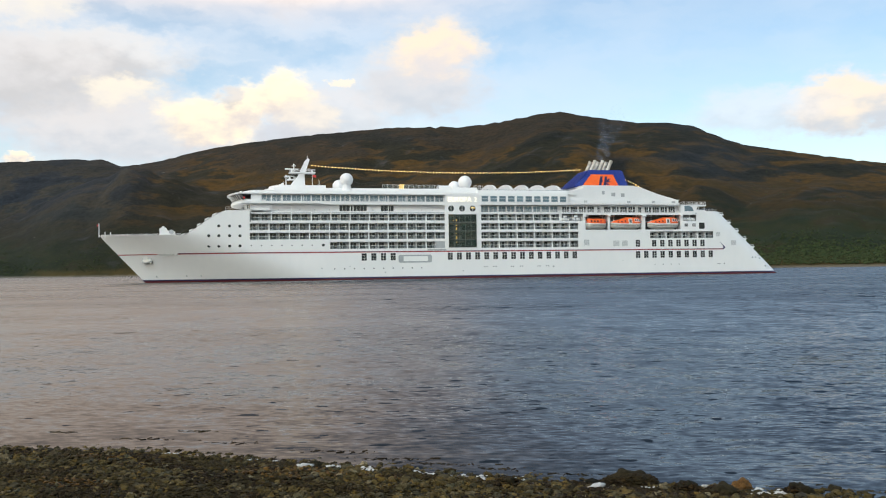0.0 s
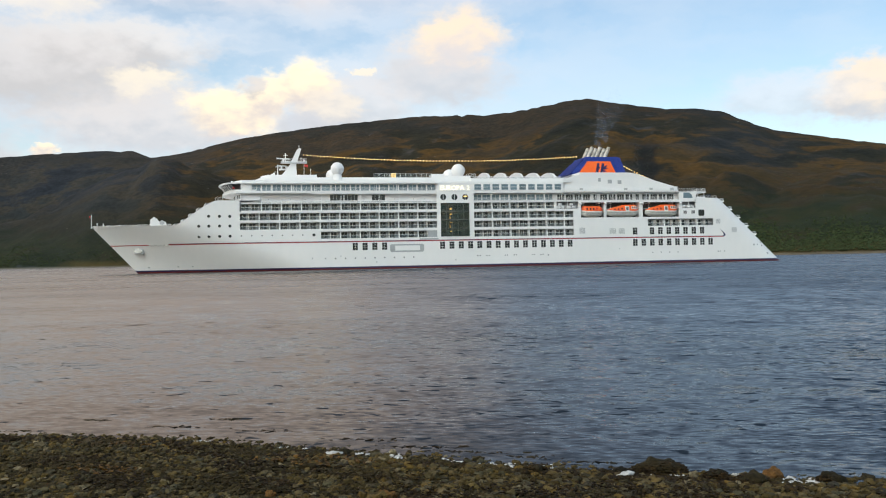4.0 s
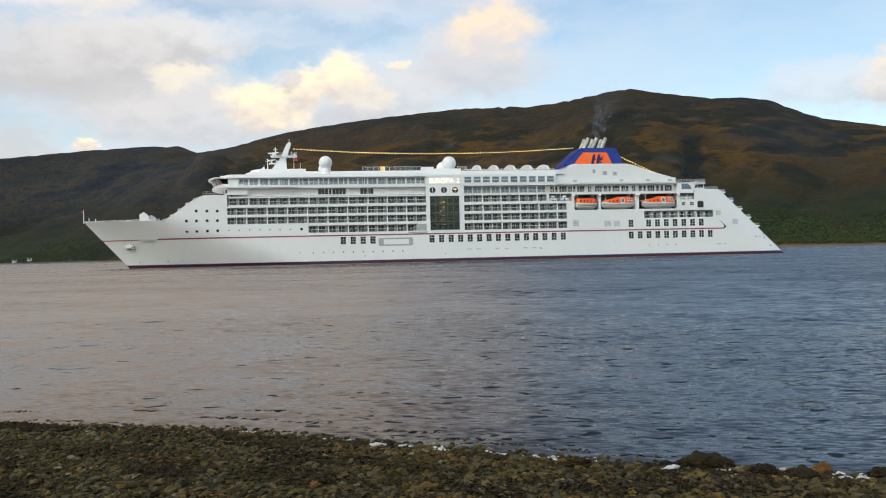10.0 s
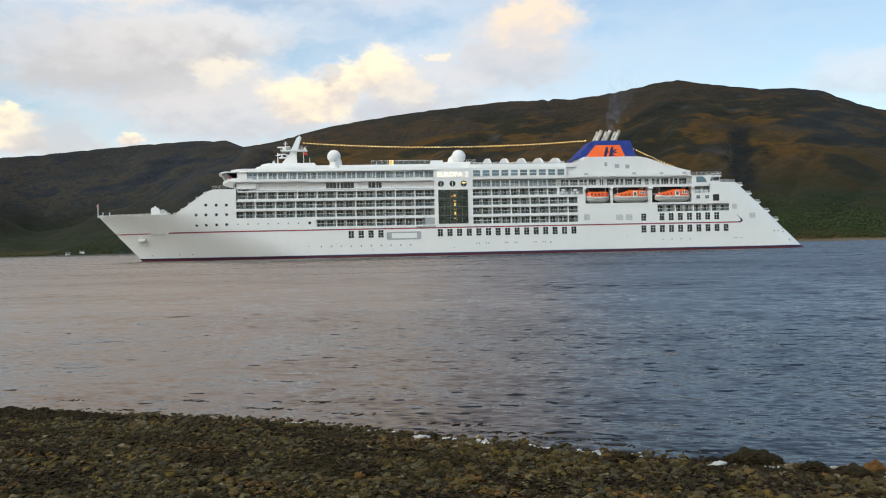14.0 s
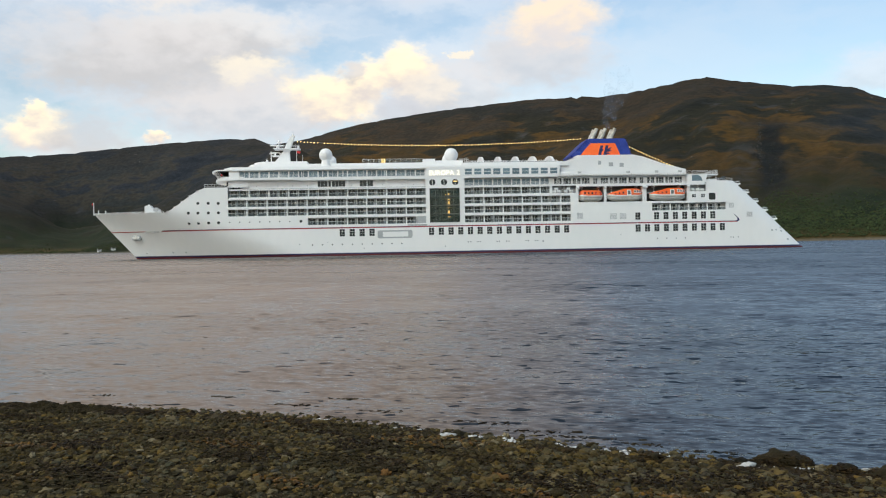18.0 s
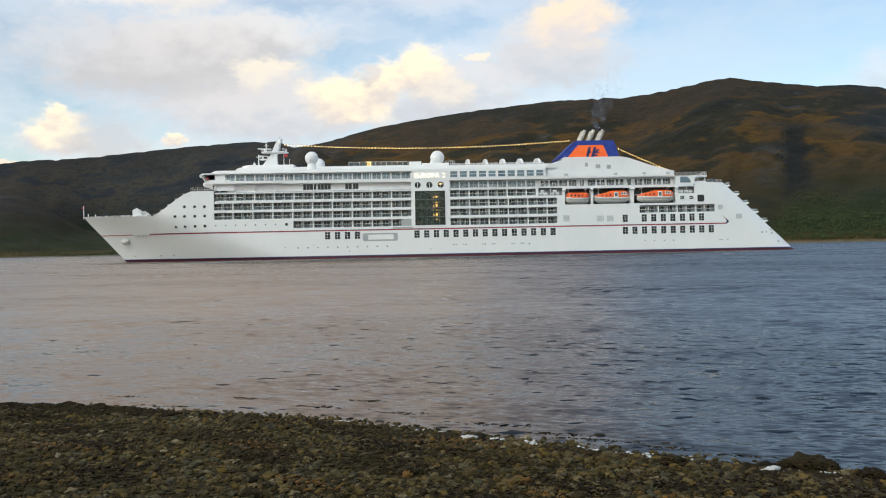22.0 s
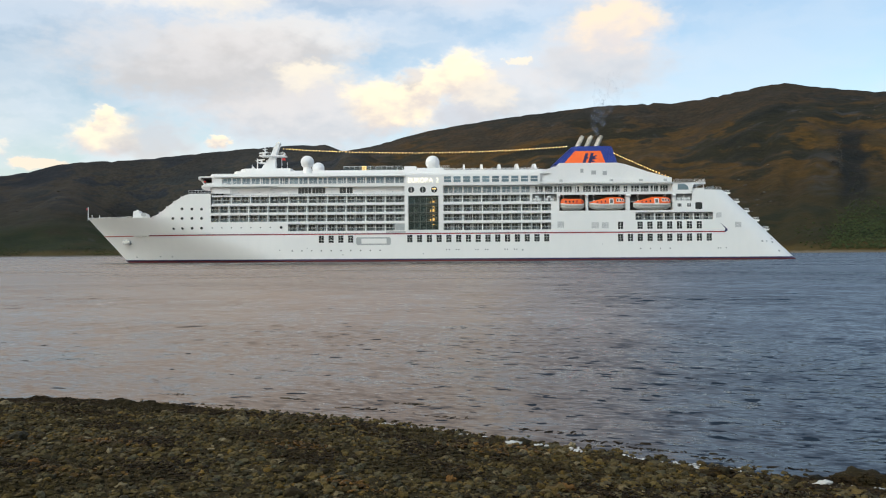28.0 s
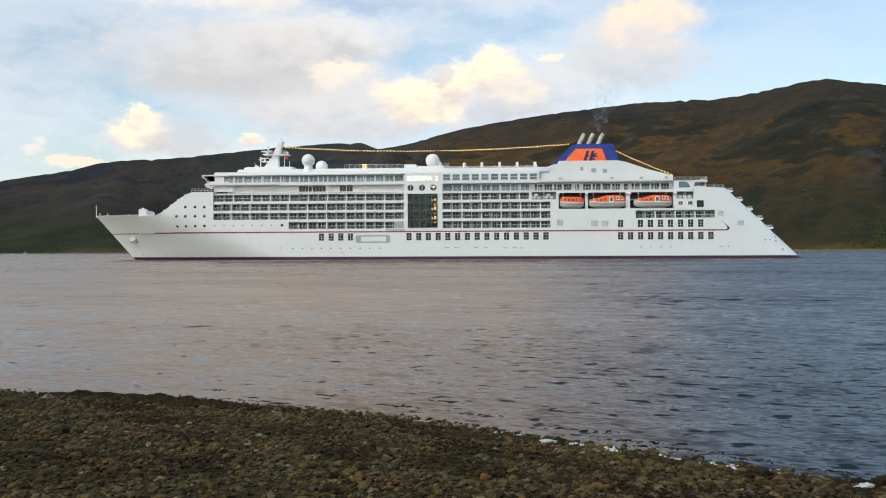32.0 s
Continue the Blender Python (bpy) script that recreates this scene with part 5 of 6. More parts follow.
def lifeboat(u, length, v=12.35, z=15.42, cabin=True):
    """Covered boat in its davits: pale hull, orange canopy that rises from the stem to a cabin and falls off round at the stern."""
    ss = [0.005 + 0.99 * k / 24 for k in range(25)]

    def half_w(s):
        return 1.75 * (1 - abs(2 * s - 1) ** 4) ** 0.6 + 0.02

    def sheer(s):
        return 1.72 + 0.35 * max(0.0, s - 0.7) / 0.3 + 0.3 * max(0.0, 0.12 - s) / 0.12

    def ring(s, prof):
        x = u - length / 2 + length * s
        return [(x, v + half_w(s) * a, z + b) for a, b in prof(s)]

    def hull_prof(s):
        lift, h = 0.95 * abs(2 * s - 1) ** 5, sheer(s)
        half = [(0.0, 0.05 + lift), (0.35, 0.12 + lift), (0.74, 0.45 + lift * 0.9), (0.93, 0.95 + lift * 0.6), (1.0, h)]
        return [(-p, q) for p, q in half[::-1]] + half

    def top_prof(s):
        rise = 0.25 + 2.0 * ((1 - s) / 0.5 if s > 0.5 else 1.0) ** 0.8 * (1 - max(0.0, 1 - s / 0.2) ** 2.2) ** 0.5
        rise, h = (rise if cabin else 0.25 + 1.6 * (1 - abs(2 * s - 1) ** 8)), sheer(s) + 0.02
        half = [(0.0, h + rise), (0.5, h + rise * 0.97), (0.8, h + rise * 0.78), (0.96, h + rise * 0.3), (1.0, h)]
        return half[::-1] + [(-p, q) for p, q in half[1:]]

    def skin(prof):
        bm = bmesh.new()
        sheet(bm, [ring(s, prof) for s in ss])
        return bm

    def band(z0, z1, out):
        bm = bmesh.new()
        rows = [(z0, out * 0.4), (z0, out), (z1, out), (z1, out * 0.4)]
        sheet(bm, [[(u - length / 2 + length * s, v + half_w(s) + o, z + sheer(s) + q) for s in ss] for q, o in rows])
        return bm

    def on_canopy(s, drop):
        """A place on the shoulder of the canopy."""
        prof = top_prof(s)
        (a0, b0), (a1, b1) = (prof[0], prof[2])
        q = 1 - drop
        return (u - length / 2 + length * s, v + half_w(s) * (a0 + (a1 - a0) * q) + 0.07, z + b0 + (b1 - b0) * q)

    def pane(s0, s1, low, high, material, name, out=0.0):
        bm = bmesh.new()
        pts = [on_canopy(s0, 1 - low), on_canopy(s1, 1 - low), on_canopy(s1, 1 - high), on_canopy(s0, 1 - high)]
        f = [bm.verts.new((p[0], p[1] + 0.05 + out, p[2])) for p in pts]
        g = [bm.verts.new((p[0], p[1] - 0.25, p[2])) for p in pts]
        bm.faces.new(f), bm.faces.new(g[::-1])
        for k in range(4):
            bm.faces.new((f[k - 1], f[k], g[k], g[k - 1]))
        return spart(name, bm, material, parent=boat)

    boat = spart("lifeboat", skin(hull_prof), BOAT_WHITE, "white lifeboat hull with orange canopy hung in davits", smooth=True)
    spart("canopy", skin(top_prof), BOAT_ORANGE, "orange canopy", smooth=True, parent=boat)
    spart("gunwale", band(-0.08, 0.16, 0.1), WHITE_HOUSE, "white rubbing strake", parent=boat)
    spart("grab_line", band(-0.52, -0.45, 0.05), DARK, parent=boat)
    spart("keel_band", band(-1.05, -0.95, 0.0), GREY_PAINT, parent=boat)
    if cabin:
        pane(0.345, 0.46, 0.08, 1.0, WHITE_HOUSE, "hatch_frame")
        pane(0.365, 0.44, 0.2, 0.86, DARK, "hatch", 0.03)
        for s0, s1 in ((0.06, 0.115), (0.13, 0.19), (0.205, 0.265)):
            pane(s0, s1, 0.45, 1.0, WHITE_HOUSE, "boat_window_frame")
            pane(s0 + 0.012, s1 - 0.012, 0.55, 0.92, GLASS, "boat_window", 0.03)
        for s0 in (0.55, 0.66, 0.77):
            pane(s0, s0 + 0.035, 0.4, 0.75, GLASS, "boat_window")
    else:
        pane(0.1, 0.36, 0.15, 0.95, FLAG_RED, "hatch")
        for s0 in (0.45, 0.6, 0.75):
            pane(s0, s0 + 0.06, 0.4, 0.8, GLASS, "boat_window")
    for s in (0.14, 0.86):
        x = u - length / 2 + length * s
        bm = tube(bmesh.new(), (x, v - 0.2, z + 2.2), (x, v - 0.2, z + 4.5), 0.06, sides=6)
        tube(bm, (x, v - 2.6, z + 4.5), (x, v + 0.3, z + 4.5), 0.18, sides=8)
        box(bm, x - 0.25, x + 0.25, v - 0.35, v - 0.05, z + 2.5, z + 3.1)
        spart("fall", bm, WHITE_HOUSE, parent=boat)


lifeboat(69.1, 7.5, cabin=False)
lifeboat(58.4, 11.2)
lifeboat(44.7, 11.6)
for u in (64.75, 51.75, 52.6, 38.3, 73.3):
    davit = spart("davit", slab(bmesh.new(), [(u - 0.2, 15.4), (u + 0.2, 15.4), (u + 0.2, 20.2), (u - 0.2, 20.2)], 10.4, 13.2), WHITE_HOUSE, "white lifeboat davit")
    bm = tube(bmesh.new(), (u, 11.8, 19.5), (u, 13.7, 20.0), 0.24, 0.2, 8)
    tube(bm, (u - 0.35, 13.6, 19.75), (u + 0.35, 13.6, 19.75), 0.36, sides=12)
    tube(bm, (u, 13.45, 15.6), (u, 13.45, 19.6), 0.1, sides=6)
    spart("davit_head", bm, WHITE_HOUSE, parent=davit)
raft_me = finish("liferaft_canister", tube(bmesh.new(), (-0.55, 0, 0), (0.55, 0, 0), 0.42, sides=14), WHITE_HOUSE, True)
for u, z in ((80.6, 18.75), (79.2, 18.75), (77.0, 18.75), (75.4, 18.75), (80.0, 19.6), (76.2, 19.6), (36.6, 18.7), (35.0, 18.7), (33.6, 18.7)):
    piece("liferaft_canister", raft_me, ship, u - MID, 12.6, z)
spart("raft_crane", tube(tube(bmesh.new(), (78.2, 12.4, 18.2), (78.2, 12.4, 20.3), 0.3, sides=10), (78.2, 12.4, 20.2), (76.6, 12.4, 20.2), 0.2, sides=8), DARK)
gallery(73.9, 81.4, 18.25, 20.55, 3.7)
gallery(32.6, 37.6, 18.2, 20.3, 2.5)
# rounded opening near the stern
rr = spart("stern_port_frame", slab(bmesh.new(), rounded(29.4, 31.9, 15.3, 17.8, 0.4), HALF - 0.02, HALF + 0.05), WHITE_HOUSE)
spart("stern_port", slab(bmesh.new(), rounded(29.6, 31.7, 15.5, 17.6, 0.35), HALF, HALF + 0.07), GLASS, parent=rr)
spart("aft_house", slab(bmesh.new(), [(33.0, 20.7), (38.5, 20.7), (38.5, 23.75), (31.8, 23.75)], -12.6, HALF - 0.02), WHITE_HOUSE)
spart("aft_house_window", slab(bmesh.new(), [(33.6, 21.5), (37.0, 21.5), (37.0, 23.3), (34.9, 23.3), (34.0, 22.6)], HALF - 0.05, HALF + 0.03), BLUE_GLASS)
spart("aft_awning", box(bmesh.new(), 28.2, 33.2, -11.5, 12.2, 23.3, 23.75), WHITE_HOUSE)
spart("aft_bulwark", box(bmesh.new(), 28.6, 33.0, 11.9, 12.3, 20.7, 22.0), WHITE_HOUSE)
for u in (28.8, 31.0):
    spart("awning_post", tube(bmesh.new(), (u, 12.0, 20.7), (u, 12.0, 23.4), 0.1, sides=6), WHITE_HOUSE)


def open_rail(u0, u1, v0, v1, z, h=1.05, step=1.4, mesh_glass=False):
    n = max(2, int(math.hypot(u1 - u0, v1 - v0) / step))
    bm = bmesh.new()
    for k in range(n + 1):
        s = k / n
        tube(bm, (u0 + (u1 - u0) * s, v0 + (v1 - v0) * s, z), (u0 + (u1 - u0) * s, v0 + (v1 - v0) * s, z + h), 0.035, sides=5)
    for q in ((1.0,) if mesh_glass else (0.35, 0.68, 1.0)):
        tube(bm, (u0, v0, z + h * q), (u1, v1, z + h * q), 0.035, sides=5)
    rail = spart("deck_rail", bm, WHITE_HOUSE)
    if mesh_glass:
        for k in range(n):
            a, b = (k + 0.06) / n, (k + 0.94) / n
            bm = bmesh.new()
            p, q = (u0 + (u1 - u0) * a, v0 + (v1 - v0) * a), (u0 + (u1 - u0) * b, v0 + (v1 - v0) * b)
            box(bm, min(p[0], q[0]), max(p[0], q[0]), p[1] - 0.015, p[1] + 0.015, z + 0.1, z + h - 0.06)
            spart("screen_pane", bm, RAIL_GLASS, parent=rail)


open_rail(140.0, 121.5, 9.8, 9.8, 28.6, 1.25, 1.55, True)
open_rail(38.0, 28.3, 12.1, 12.1, 23.75)
open_rail(28.3, 28.3, 12.1, -11.4, 23.75)
open_rail(33.0, 22.6, 10.2, 9.2, 21.45)
open_rail(79.0, 38.6, 12.7, 12.7, 24.3)
open_rail(108.5, 79.5, 12.5, 12.5, 28.2, 0.5, 2.4)
open_rail(110.0, 107.0, 9.0, 9.0, 28.6, 1.3, 0.6)
spart("bar_kiosk", box(bmesh.new(), 133.0, 134.4, 8.2, 9.4, 28.6, 30.0), KIOSK_LIGHT, "small lit deck bar")
spart("vent_house", box(bmesh.new(), 117.4, 121.2, 4.0, 8.4, 28.6, 29.9), WHITE_HOUSE)
spart("dome_base", box(bmesh.new(), 108.8, 117.2, -8.8, 8.8, 28.6, 29.3), WHITE_HOUSE)
for u, z, w in ((66.0, 27.7, 0.9), (62.4, 27.1, 1.4), (59.0, 26.9, 1.3)):
    spart("house_vent", box(bmesh.new(), u - w / 2, u + w / 2, 11.95, 12.06, z - 0.6, z + 0.6), GREY_PAINT)
for u in (72.5, 57, 48.0, 40.5):
    spart("deck_locker", box(bmesh.new(), u - 0.5, u + 0.5, 12.05, 12.6, 24.3, 24.95), GREY_PAINT)
spart("stern_staff", tube(bmesh.new(), (22.6, 8.0, 18.0), (20.6, 8.0, 20.6), 0.09, 0.06, 6), WHITE_HOUSE)

# foredeck gear
spart("jackstaff", tube(bmesh.new(), (225.3, 0, 14.0), (225.3, 0, 18.2), 0.14, 0.1, 8), WHITE_HOUSE, "white jackstaff at the prow")
spart("jack", slab(bmesh.new(), [(225.45, 17.4), (225.45, 17.9), (225.9, 17.84), (225.9, 17.34)], -0.02, 0.02), FLAG_RED, "small red flag")
for u, v, h in ((223.4, 1.4, 1.6), (222.2, -1.6, 1.6), (216.5, 5.0, 0.8), (211, 7.6, 0.7)):
    spart("bollard", tube(bmesh.new(), (u, v, 13.6), (u, v, 14.0 + h), 0.16, 0.12, 8), WHITE_HOUSE)
winch = spart("winch_house", slab(bmesh.new(), [(207.2, 13.6), (207.2, 16.2), (206.6, 16.55), (205.4, 16.5), (204.9, 15.6), (202.9, 15.4), (202.6, 13.6)], 6.2, 8.6), WHITE_HOUSE, "white mooring winch and fan housing")
spart("winch_drum", tube(bmesh.new(), (203.8, 6.6, 15.2), (203.8, 8.9, 15.2), 0.7, sides=14), GREY_PAINT, parent=winch)
spart("winch_vent", tube(bmesh.new(), (206.2, 7.4, 16.4), (206.2, 7.4, 16.9), 0.35, sides=10), WHITE_HOUSE, parent=winch)
open_rail(224.5, 201.0, 1.2, 10.6, 14.2, 0.5, 2.0)


def make_anchor():
    u, z = 211.2, 7.3
    v = breadth(u, z) + 0.02
    ang = -math.atan2(breadth(u - 2, z) - breadth(u + 2, z), 4.0)
    pocket = new("anchor_pocket", finish("anchor_pocket", slab(bmesh.new(), rounded(-1.6, 1.6, -1.3, 1.2, 0.3), -0.5, 0.06), GREY_PAINT))
    anchor = new("anchor", finish("anchor", slab(bmesh.new(), [(-0.2, 0.9), (0.2, 0.9), (0.25, -0.2), (1.2, -0.1), (1.3, -0.6), (0.6, -1.0), (-0.6, -1.0), (-1.3, -0.6), (-1.2, -0.1), (-0.25, -0.2)], 0.0, 0.35), BOAT_WHITE))
    pocket.parent, anchor.parent = ship, pocket
    pocket.location, pocket.rotation_euler = (u - MID, v - 0.02, z), (0, 0, ang)


make_anchor()


# ---- shore: single stones, rocks, weed, foam ----
stone_meshes = []
for k in range(8):
    stone_meshes.append(finish("stone", stone_mesh("stone", 60 + k, 2, 0.42 + 0.03 * k, 0.8), PEBBLE, k % 2 == 0))
srnd = random.Random(5)
for k in range(290):
    x = srnd.uniform(-13, 7.5)
    s = srnd.uniform(-0.1, 6.0)
    y = shore_y(x) - s / 0.9
    if y < 6.2:
        continue
    r = 0.04 + 0.075 * srnd.random() ** 2.4
    ob = piece("stone", stone_meshes[k % 8], ground, x, y, beach_z(x, y) + r * 0.2)
    ob.scale, ob.rotation_euler = (r, r, r * srnd.uniform(0.7, 1.1)), (srnd.uniform(-0.25, 0.25), srnd.uniform(-0.25, 0.25), srnd.uniform(0, 6.28))


def boulder(name, x, y, w, d, h, seed, material, label, turn=0.0, sunk=0.3):
    bm = bmesh.new()
    bmesh.ops.create_icosphere(bm, subdivisions=4, radius=1.0)
    for v in bm.verts:
        p = v.co.copy()
        n = noise.fractal(p * 1.1 + Vector((seed * 7.3, 0, 0)), 0.8, 2.1, 4)
        v.co = p * (1 + 0.55 * n + 0.1 * noise.noise(p * 5.0))
        v.co.x, v.co.y, v.co.z = v.co.x * w * 0.3, v.co.y * d * 0.3, max(v.co.z, -0.5) * h * 0.5
        v.co += Vector((0, 0, h * (0.4 - sunk)))
    ob = thing(name, bm, material, label, "rock", smooth=True)
    ob.location, ob.rotation_euler = (x, y, max(-0.05, beach_z(x, y))), (0, 0, turn)
    return ob


rocks = [(3.5, 9.55, 0.8, 0.5, 0.24), (3.05, 9.5, 0.4, 0.3, 0.14), (2.1, 9.72, 0.34, 0.26, 0.17), (3.98, 9.1, 0.4, 0.32, 0.2), (4.25, 8.85, 0.55, 0.4, 0.19), (5.1, 8.75, 0.4, 0.3, 0.2), (6.2, 8.3, 0.5, 0.35, 0.25)]
boulder("rock", 3.5, 9.55, 0.8, 0.5, 0.24, 21, ROCK, "dark weed-covered rock at the water's edge")
boulder("rock", 3.05, 9.5, 0.4, 0.3, 0.14, 9, ROCK, "low dark weedy rock at the water's edge")
boulder("rock", 2.1, 9.72, 0.34, 0.26, 0.17, 2, ROCK, "small dark weedy rock at the waterline")
boulder("rock", 3.98, 9.1, 0.4, 0.32, 0.2, 23, ROCK, "rounded dark wet rock at the waterline")
boulder("rock", 4.25, 8.85, 0.55, 0.4, 0.19, 4, ROCK, "broad dark rock with brown weed")
boulder("rock", 4.62, 9.1, 0.4, 0.26, 0.19, 5, ORANGE_ROCK, "angular orange-brown rock beside dark rocks", 0.3)
boulder("rock", 5.1, 8.75, 0.4, 0.3, 0.2, 6, ROCK, "dark rock standing in shallow water")
boulder("rock", 5.6, 8.9, 0.3, 0.22, 0.13, 7, ROCK, "small dark rock standing in shallow water")
boulder("rock", 6.2, 8.3, 0.5, 0.35, 0.25, 8, ROCK, "dark rock in the shallows")
boulder("rock", -0.05, 11.12, 0.3, 0.22, 0.13, 11, ROCK, "dark wet rock next to a pale stone")
boulder("rock", 2.75, 9.3, 0.26, 0.2, 0.1, 14, ROCK, "dark wet rock among pebbles")
boulder("pale_stone", -0.2, 10.98, 0.3, 0.16, 0.11, 12, WHITE_STONE, "white stone at the water's edge", 0.2)
boulder("pale_stone", 3.05, 9.36, 0.34, 0.16, 0.11, 13, WHITE_STONE, "white stone beside a dark rock")
boulder("rock", -2.2, 9.8, 0.2, 0.15, 0.1, 15, ROCK, "bluish dark stone lying on the pebbles")
boulder("rock", -0.75, 8.45, 0.16, 0.13, 0.1, 16, ORANGE_ROCK, "orange stone lying on the pebbles")
boulder("rock", 0.35, 8.35, 0.3, 0.2, 0.12, 17, ORANGE_ROCK, "broad orange stone lying on the pebbles")
boulder("rock", -4.9, 8.2, 0.24, 0.18, 0.1, 18, ORANGE_ROCK, "orange stone on the upper beach")


def scatter(name, material, count, place, size, flat, label, category, seed, cut=1, tip=0.35):
    """Many small lumps joined into one mesh."""
    r = np.random.RandomState(seed)
    bm = stone_mesh("lump", seed, cut, flat, 0.8)
    bm.verts.ensure_lookup_table()
    co0, fa = np.array([v.co[:] for v in bm.verts]), np.array([[v.index for v in f.verts] for f in bm.faces])
    bm.free()
    verts, faces, base = [], [], 0
    for k in range(count):
        spot = place(r)
        if spot is None:
            continue
        a, q = r.uniform(0, math.tau), r.uniform(*size)
        c, n = math.cos(a), math.sin(a)
        co = co0 * (1 + 0.35 * (r.rand(len(co0), 1) - 0.5)) * q * np.array((r.uniform(0.7, 1.5), r.uniform(0.6, 1.0), r.uniform(0.7, 1.2)))
        lean = tip * r.randn()
        co = np.stack([co[:, 0], co[:, 1] * math.cos(lean) - co[:, 2] * math.sin(lean), co[:, 1] * math.sin(lean) + co[:, 2] * math.cos(lean)], 1)
        co = np.stack([co[:, 0] * c - co[:, 1] * n, co[:, 0] * n + co[:, 1] * c, co[:, 2]], 1) + spot
        verts.append(co), faces.append(fa + base)
        base += len(co)
    me = bpy.data.meshes.new(name)
    me.from_pydata(np.vstack(verts).tolist(), [], np.vstack(faces).tolist())
    me.materials.append(material)
    return tagged(new(name, me), label, category, kind="stuff")


WRACK = [(-6.0, 0.2, 1.0), (-7.2, 0.25, 1.6), (-5.2, 0.2, 0.8), (-3.6, 0.2, 0.8), (-2.3, 0.3, 0.6), (-1.0, 0.7, 0.7), (-0.4, 0.25, 0.5), (1.2, 0.3, 0.5), (2.2, 0.2, 0.5), (3.3, 0.15, 0.5), (4.2, 0.3, 0.6), (-9.5, 0.3, 1.2), (3.7, 0.3, 0.4), (4.4, 0.4, 0.4), (3.4, 0.05, 0.3), (3.0, 0.1, 0.4)]
UPPER = [(-2.4, 3.0, 0.35), (0.8, 2.3, 0.4), (1.8, 1.7, 0.4), (-5.5, 2.0, 0.5), (-7.5, 3.5, 0.6), (-1.2, 1.6, 0.4), (2.9, 0.9, 0.4), (-3.6, 4.2, 0.4), (-0.9, 2.4, 0.45), (0.2, 1.3, 0.4), (1.3, 3.0, 0.35), (-3.2, 1.9, 0.5), (-6.6, 1.3, 0.7), (-4.4, 2.9, 0.4), (2.4, 1.4, 0.3), (-1.8, 0.9, 0.5), (-8.6, 1.6, 0.8), (-5.0, 4.6, 0.4), (0.1, 3.4, 0.3), (3.6, 0.8, 0.35)]


def lie(x, s, lift):
    y = shore_y(x) - s / 0.9
    return (x, y, max(0.0, beach_z(x, y)) + lift)


def weed_spot(r):
    x0, s0, w = WRACK[r.randint(len(WRACK))]
    return lie(x0 + r.randn() * w * 0.5, s0 + r.randn() * 0.13, 0.02)


def upper_spot(r):
    x0, s0, w = UPPER[r.randint(len(UPPER))]
    return lie(x0 + r.randn() * w * 0.75, s0 + r.randn() * 0.22 + 0.25 * noise.noise((x0 * 3.1, s0, 0)), r.uniform(0.015, 0.045))


def bank_spot(r):
    x = r.uniform(-8.8, -4.7)
    s = abs(r.randn())
    tall = min(1.0, (x + 9.0) * 1.2, (-4.6 - x) * 1.2) * (0.5 + 1.1 * abs(noise.noise((x * 1.9, 0, 0))))
    return lie(x, 0.1 + s * 0.17, 0.02 + r.uniform(0.3, 1.0) * 0.085 * math.exp(-s * s * 0.7) * tall)



def rock_weed_spot(r):
    x, y, w, d, h = rocks[min(r.randint(11), 6) if r.rand() < 0.6 else 0]
    a, q = r.uniform(0, math.tau), math.sqrt(r.rand())
    return (x + 0.42 * w * q * math.cos(a), y + 0.42 * d * q * math.sin(a), max(0.0, beach_z(x, y)) + h * 0.55 * math.sqrt(1 - q * q) - 0.01)


scatter("rock_weed", WEED, 2200, rock_weed_spot, (0.014, 0.036), 0.5, "ragged dark weed clinging to the wet rocks", "seaweed", 37, tip=0.7)
scatter("seaweed", WEED, 2600, weed_spot, (0.02, 0.055), 0.35, "dark brown seaweed strewn along the waterline", "seaweed", 31)
scatter("dry_seaweed", WEED, 8000, upper_spot, (0.012, 0.04), 0.26, "matted brown seaweed lying in patches on the pebbles", "seaweed", 32)
scatter("seaweed_bank", WEED, 9000, bank_spot, (0.014, 0.036), 0.5, "raised bank of dark brown seaweed at the water's edge", "seaweed", 34, tip=0.8)
OCHRE_WEED = stone_material("ochre_bladder_weed", [(0.0, (0.05, 0.028, 0.006)), (0.6, (0.13, 0.062, 0.01)), (1.0, (0.2, 0.1, 0.016))], 0.4)


def ochre_spot(r):
    x0, s0, w = [(-4.3, 4.75, 0.3), (-6.0, 3.9, 0.25), (-1.6, 3.9, 0.2), (0.6, 2.9, 0.18), (-0.6, 1.0, 0.3), (-3.1, 0.6, 0.3), (1.9, 2.3, 0.2), (-5.0, 3.2, 0.25), (-2.6, 2.4, 0.22), (0.0, 0.6, 0.3)][r.randint(10)]
    return lie(x0 + r.randn() * w, s0 + r.randn() * 0.1, r.uniform(0.02, 0.04))


scatter("ochre_seaweed", OCHRE_WEED, 700, ochre_spot, (0.012, 0.032), 0.35, "ochre bladder weed in small tufts among the pebbles", "seaweed", 36)


def drift_spot(r):
    x0, y0, w = [(-5.2, 13.85, 0.25), (-2.6, 13.6, 0.3), (-1.9, 14.1, 0.12), (-1.2, 13.0, 0.2), (0.15, 12.1, 0.28), (0.95, 11.45, 0.3), (1.5, 11.05, 0.2), (2.2, 10.6, 0.2), (3.0, 10.15, 0.2), (-4.0, 14.5, 0.15), (-6.2, 14.8, 0.2)][r.randint(11)]
    dx = r.randn() * w
    return (x0 + dx, y0 - 0.3 * dx + r.randn() * 0.035, -0.004)


scatter("floating_weed", WEED, 420, drift_spot, (0.02, 0.06), 0.16, "dark weed floating just off the beach", "seaweed", 33)


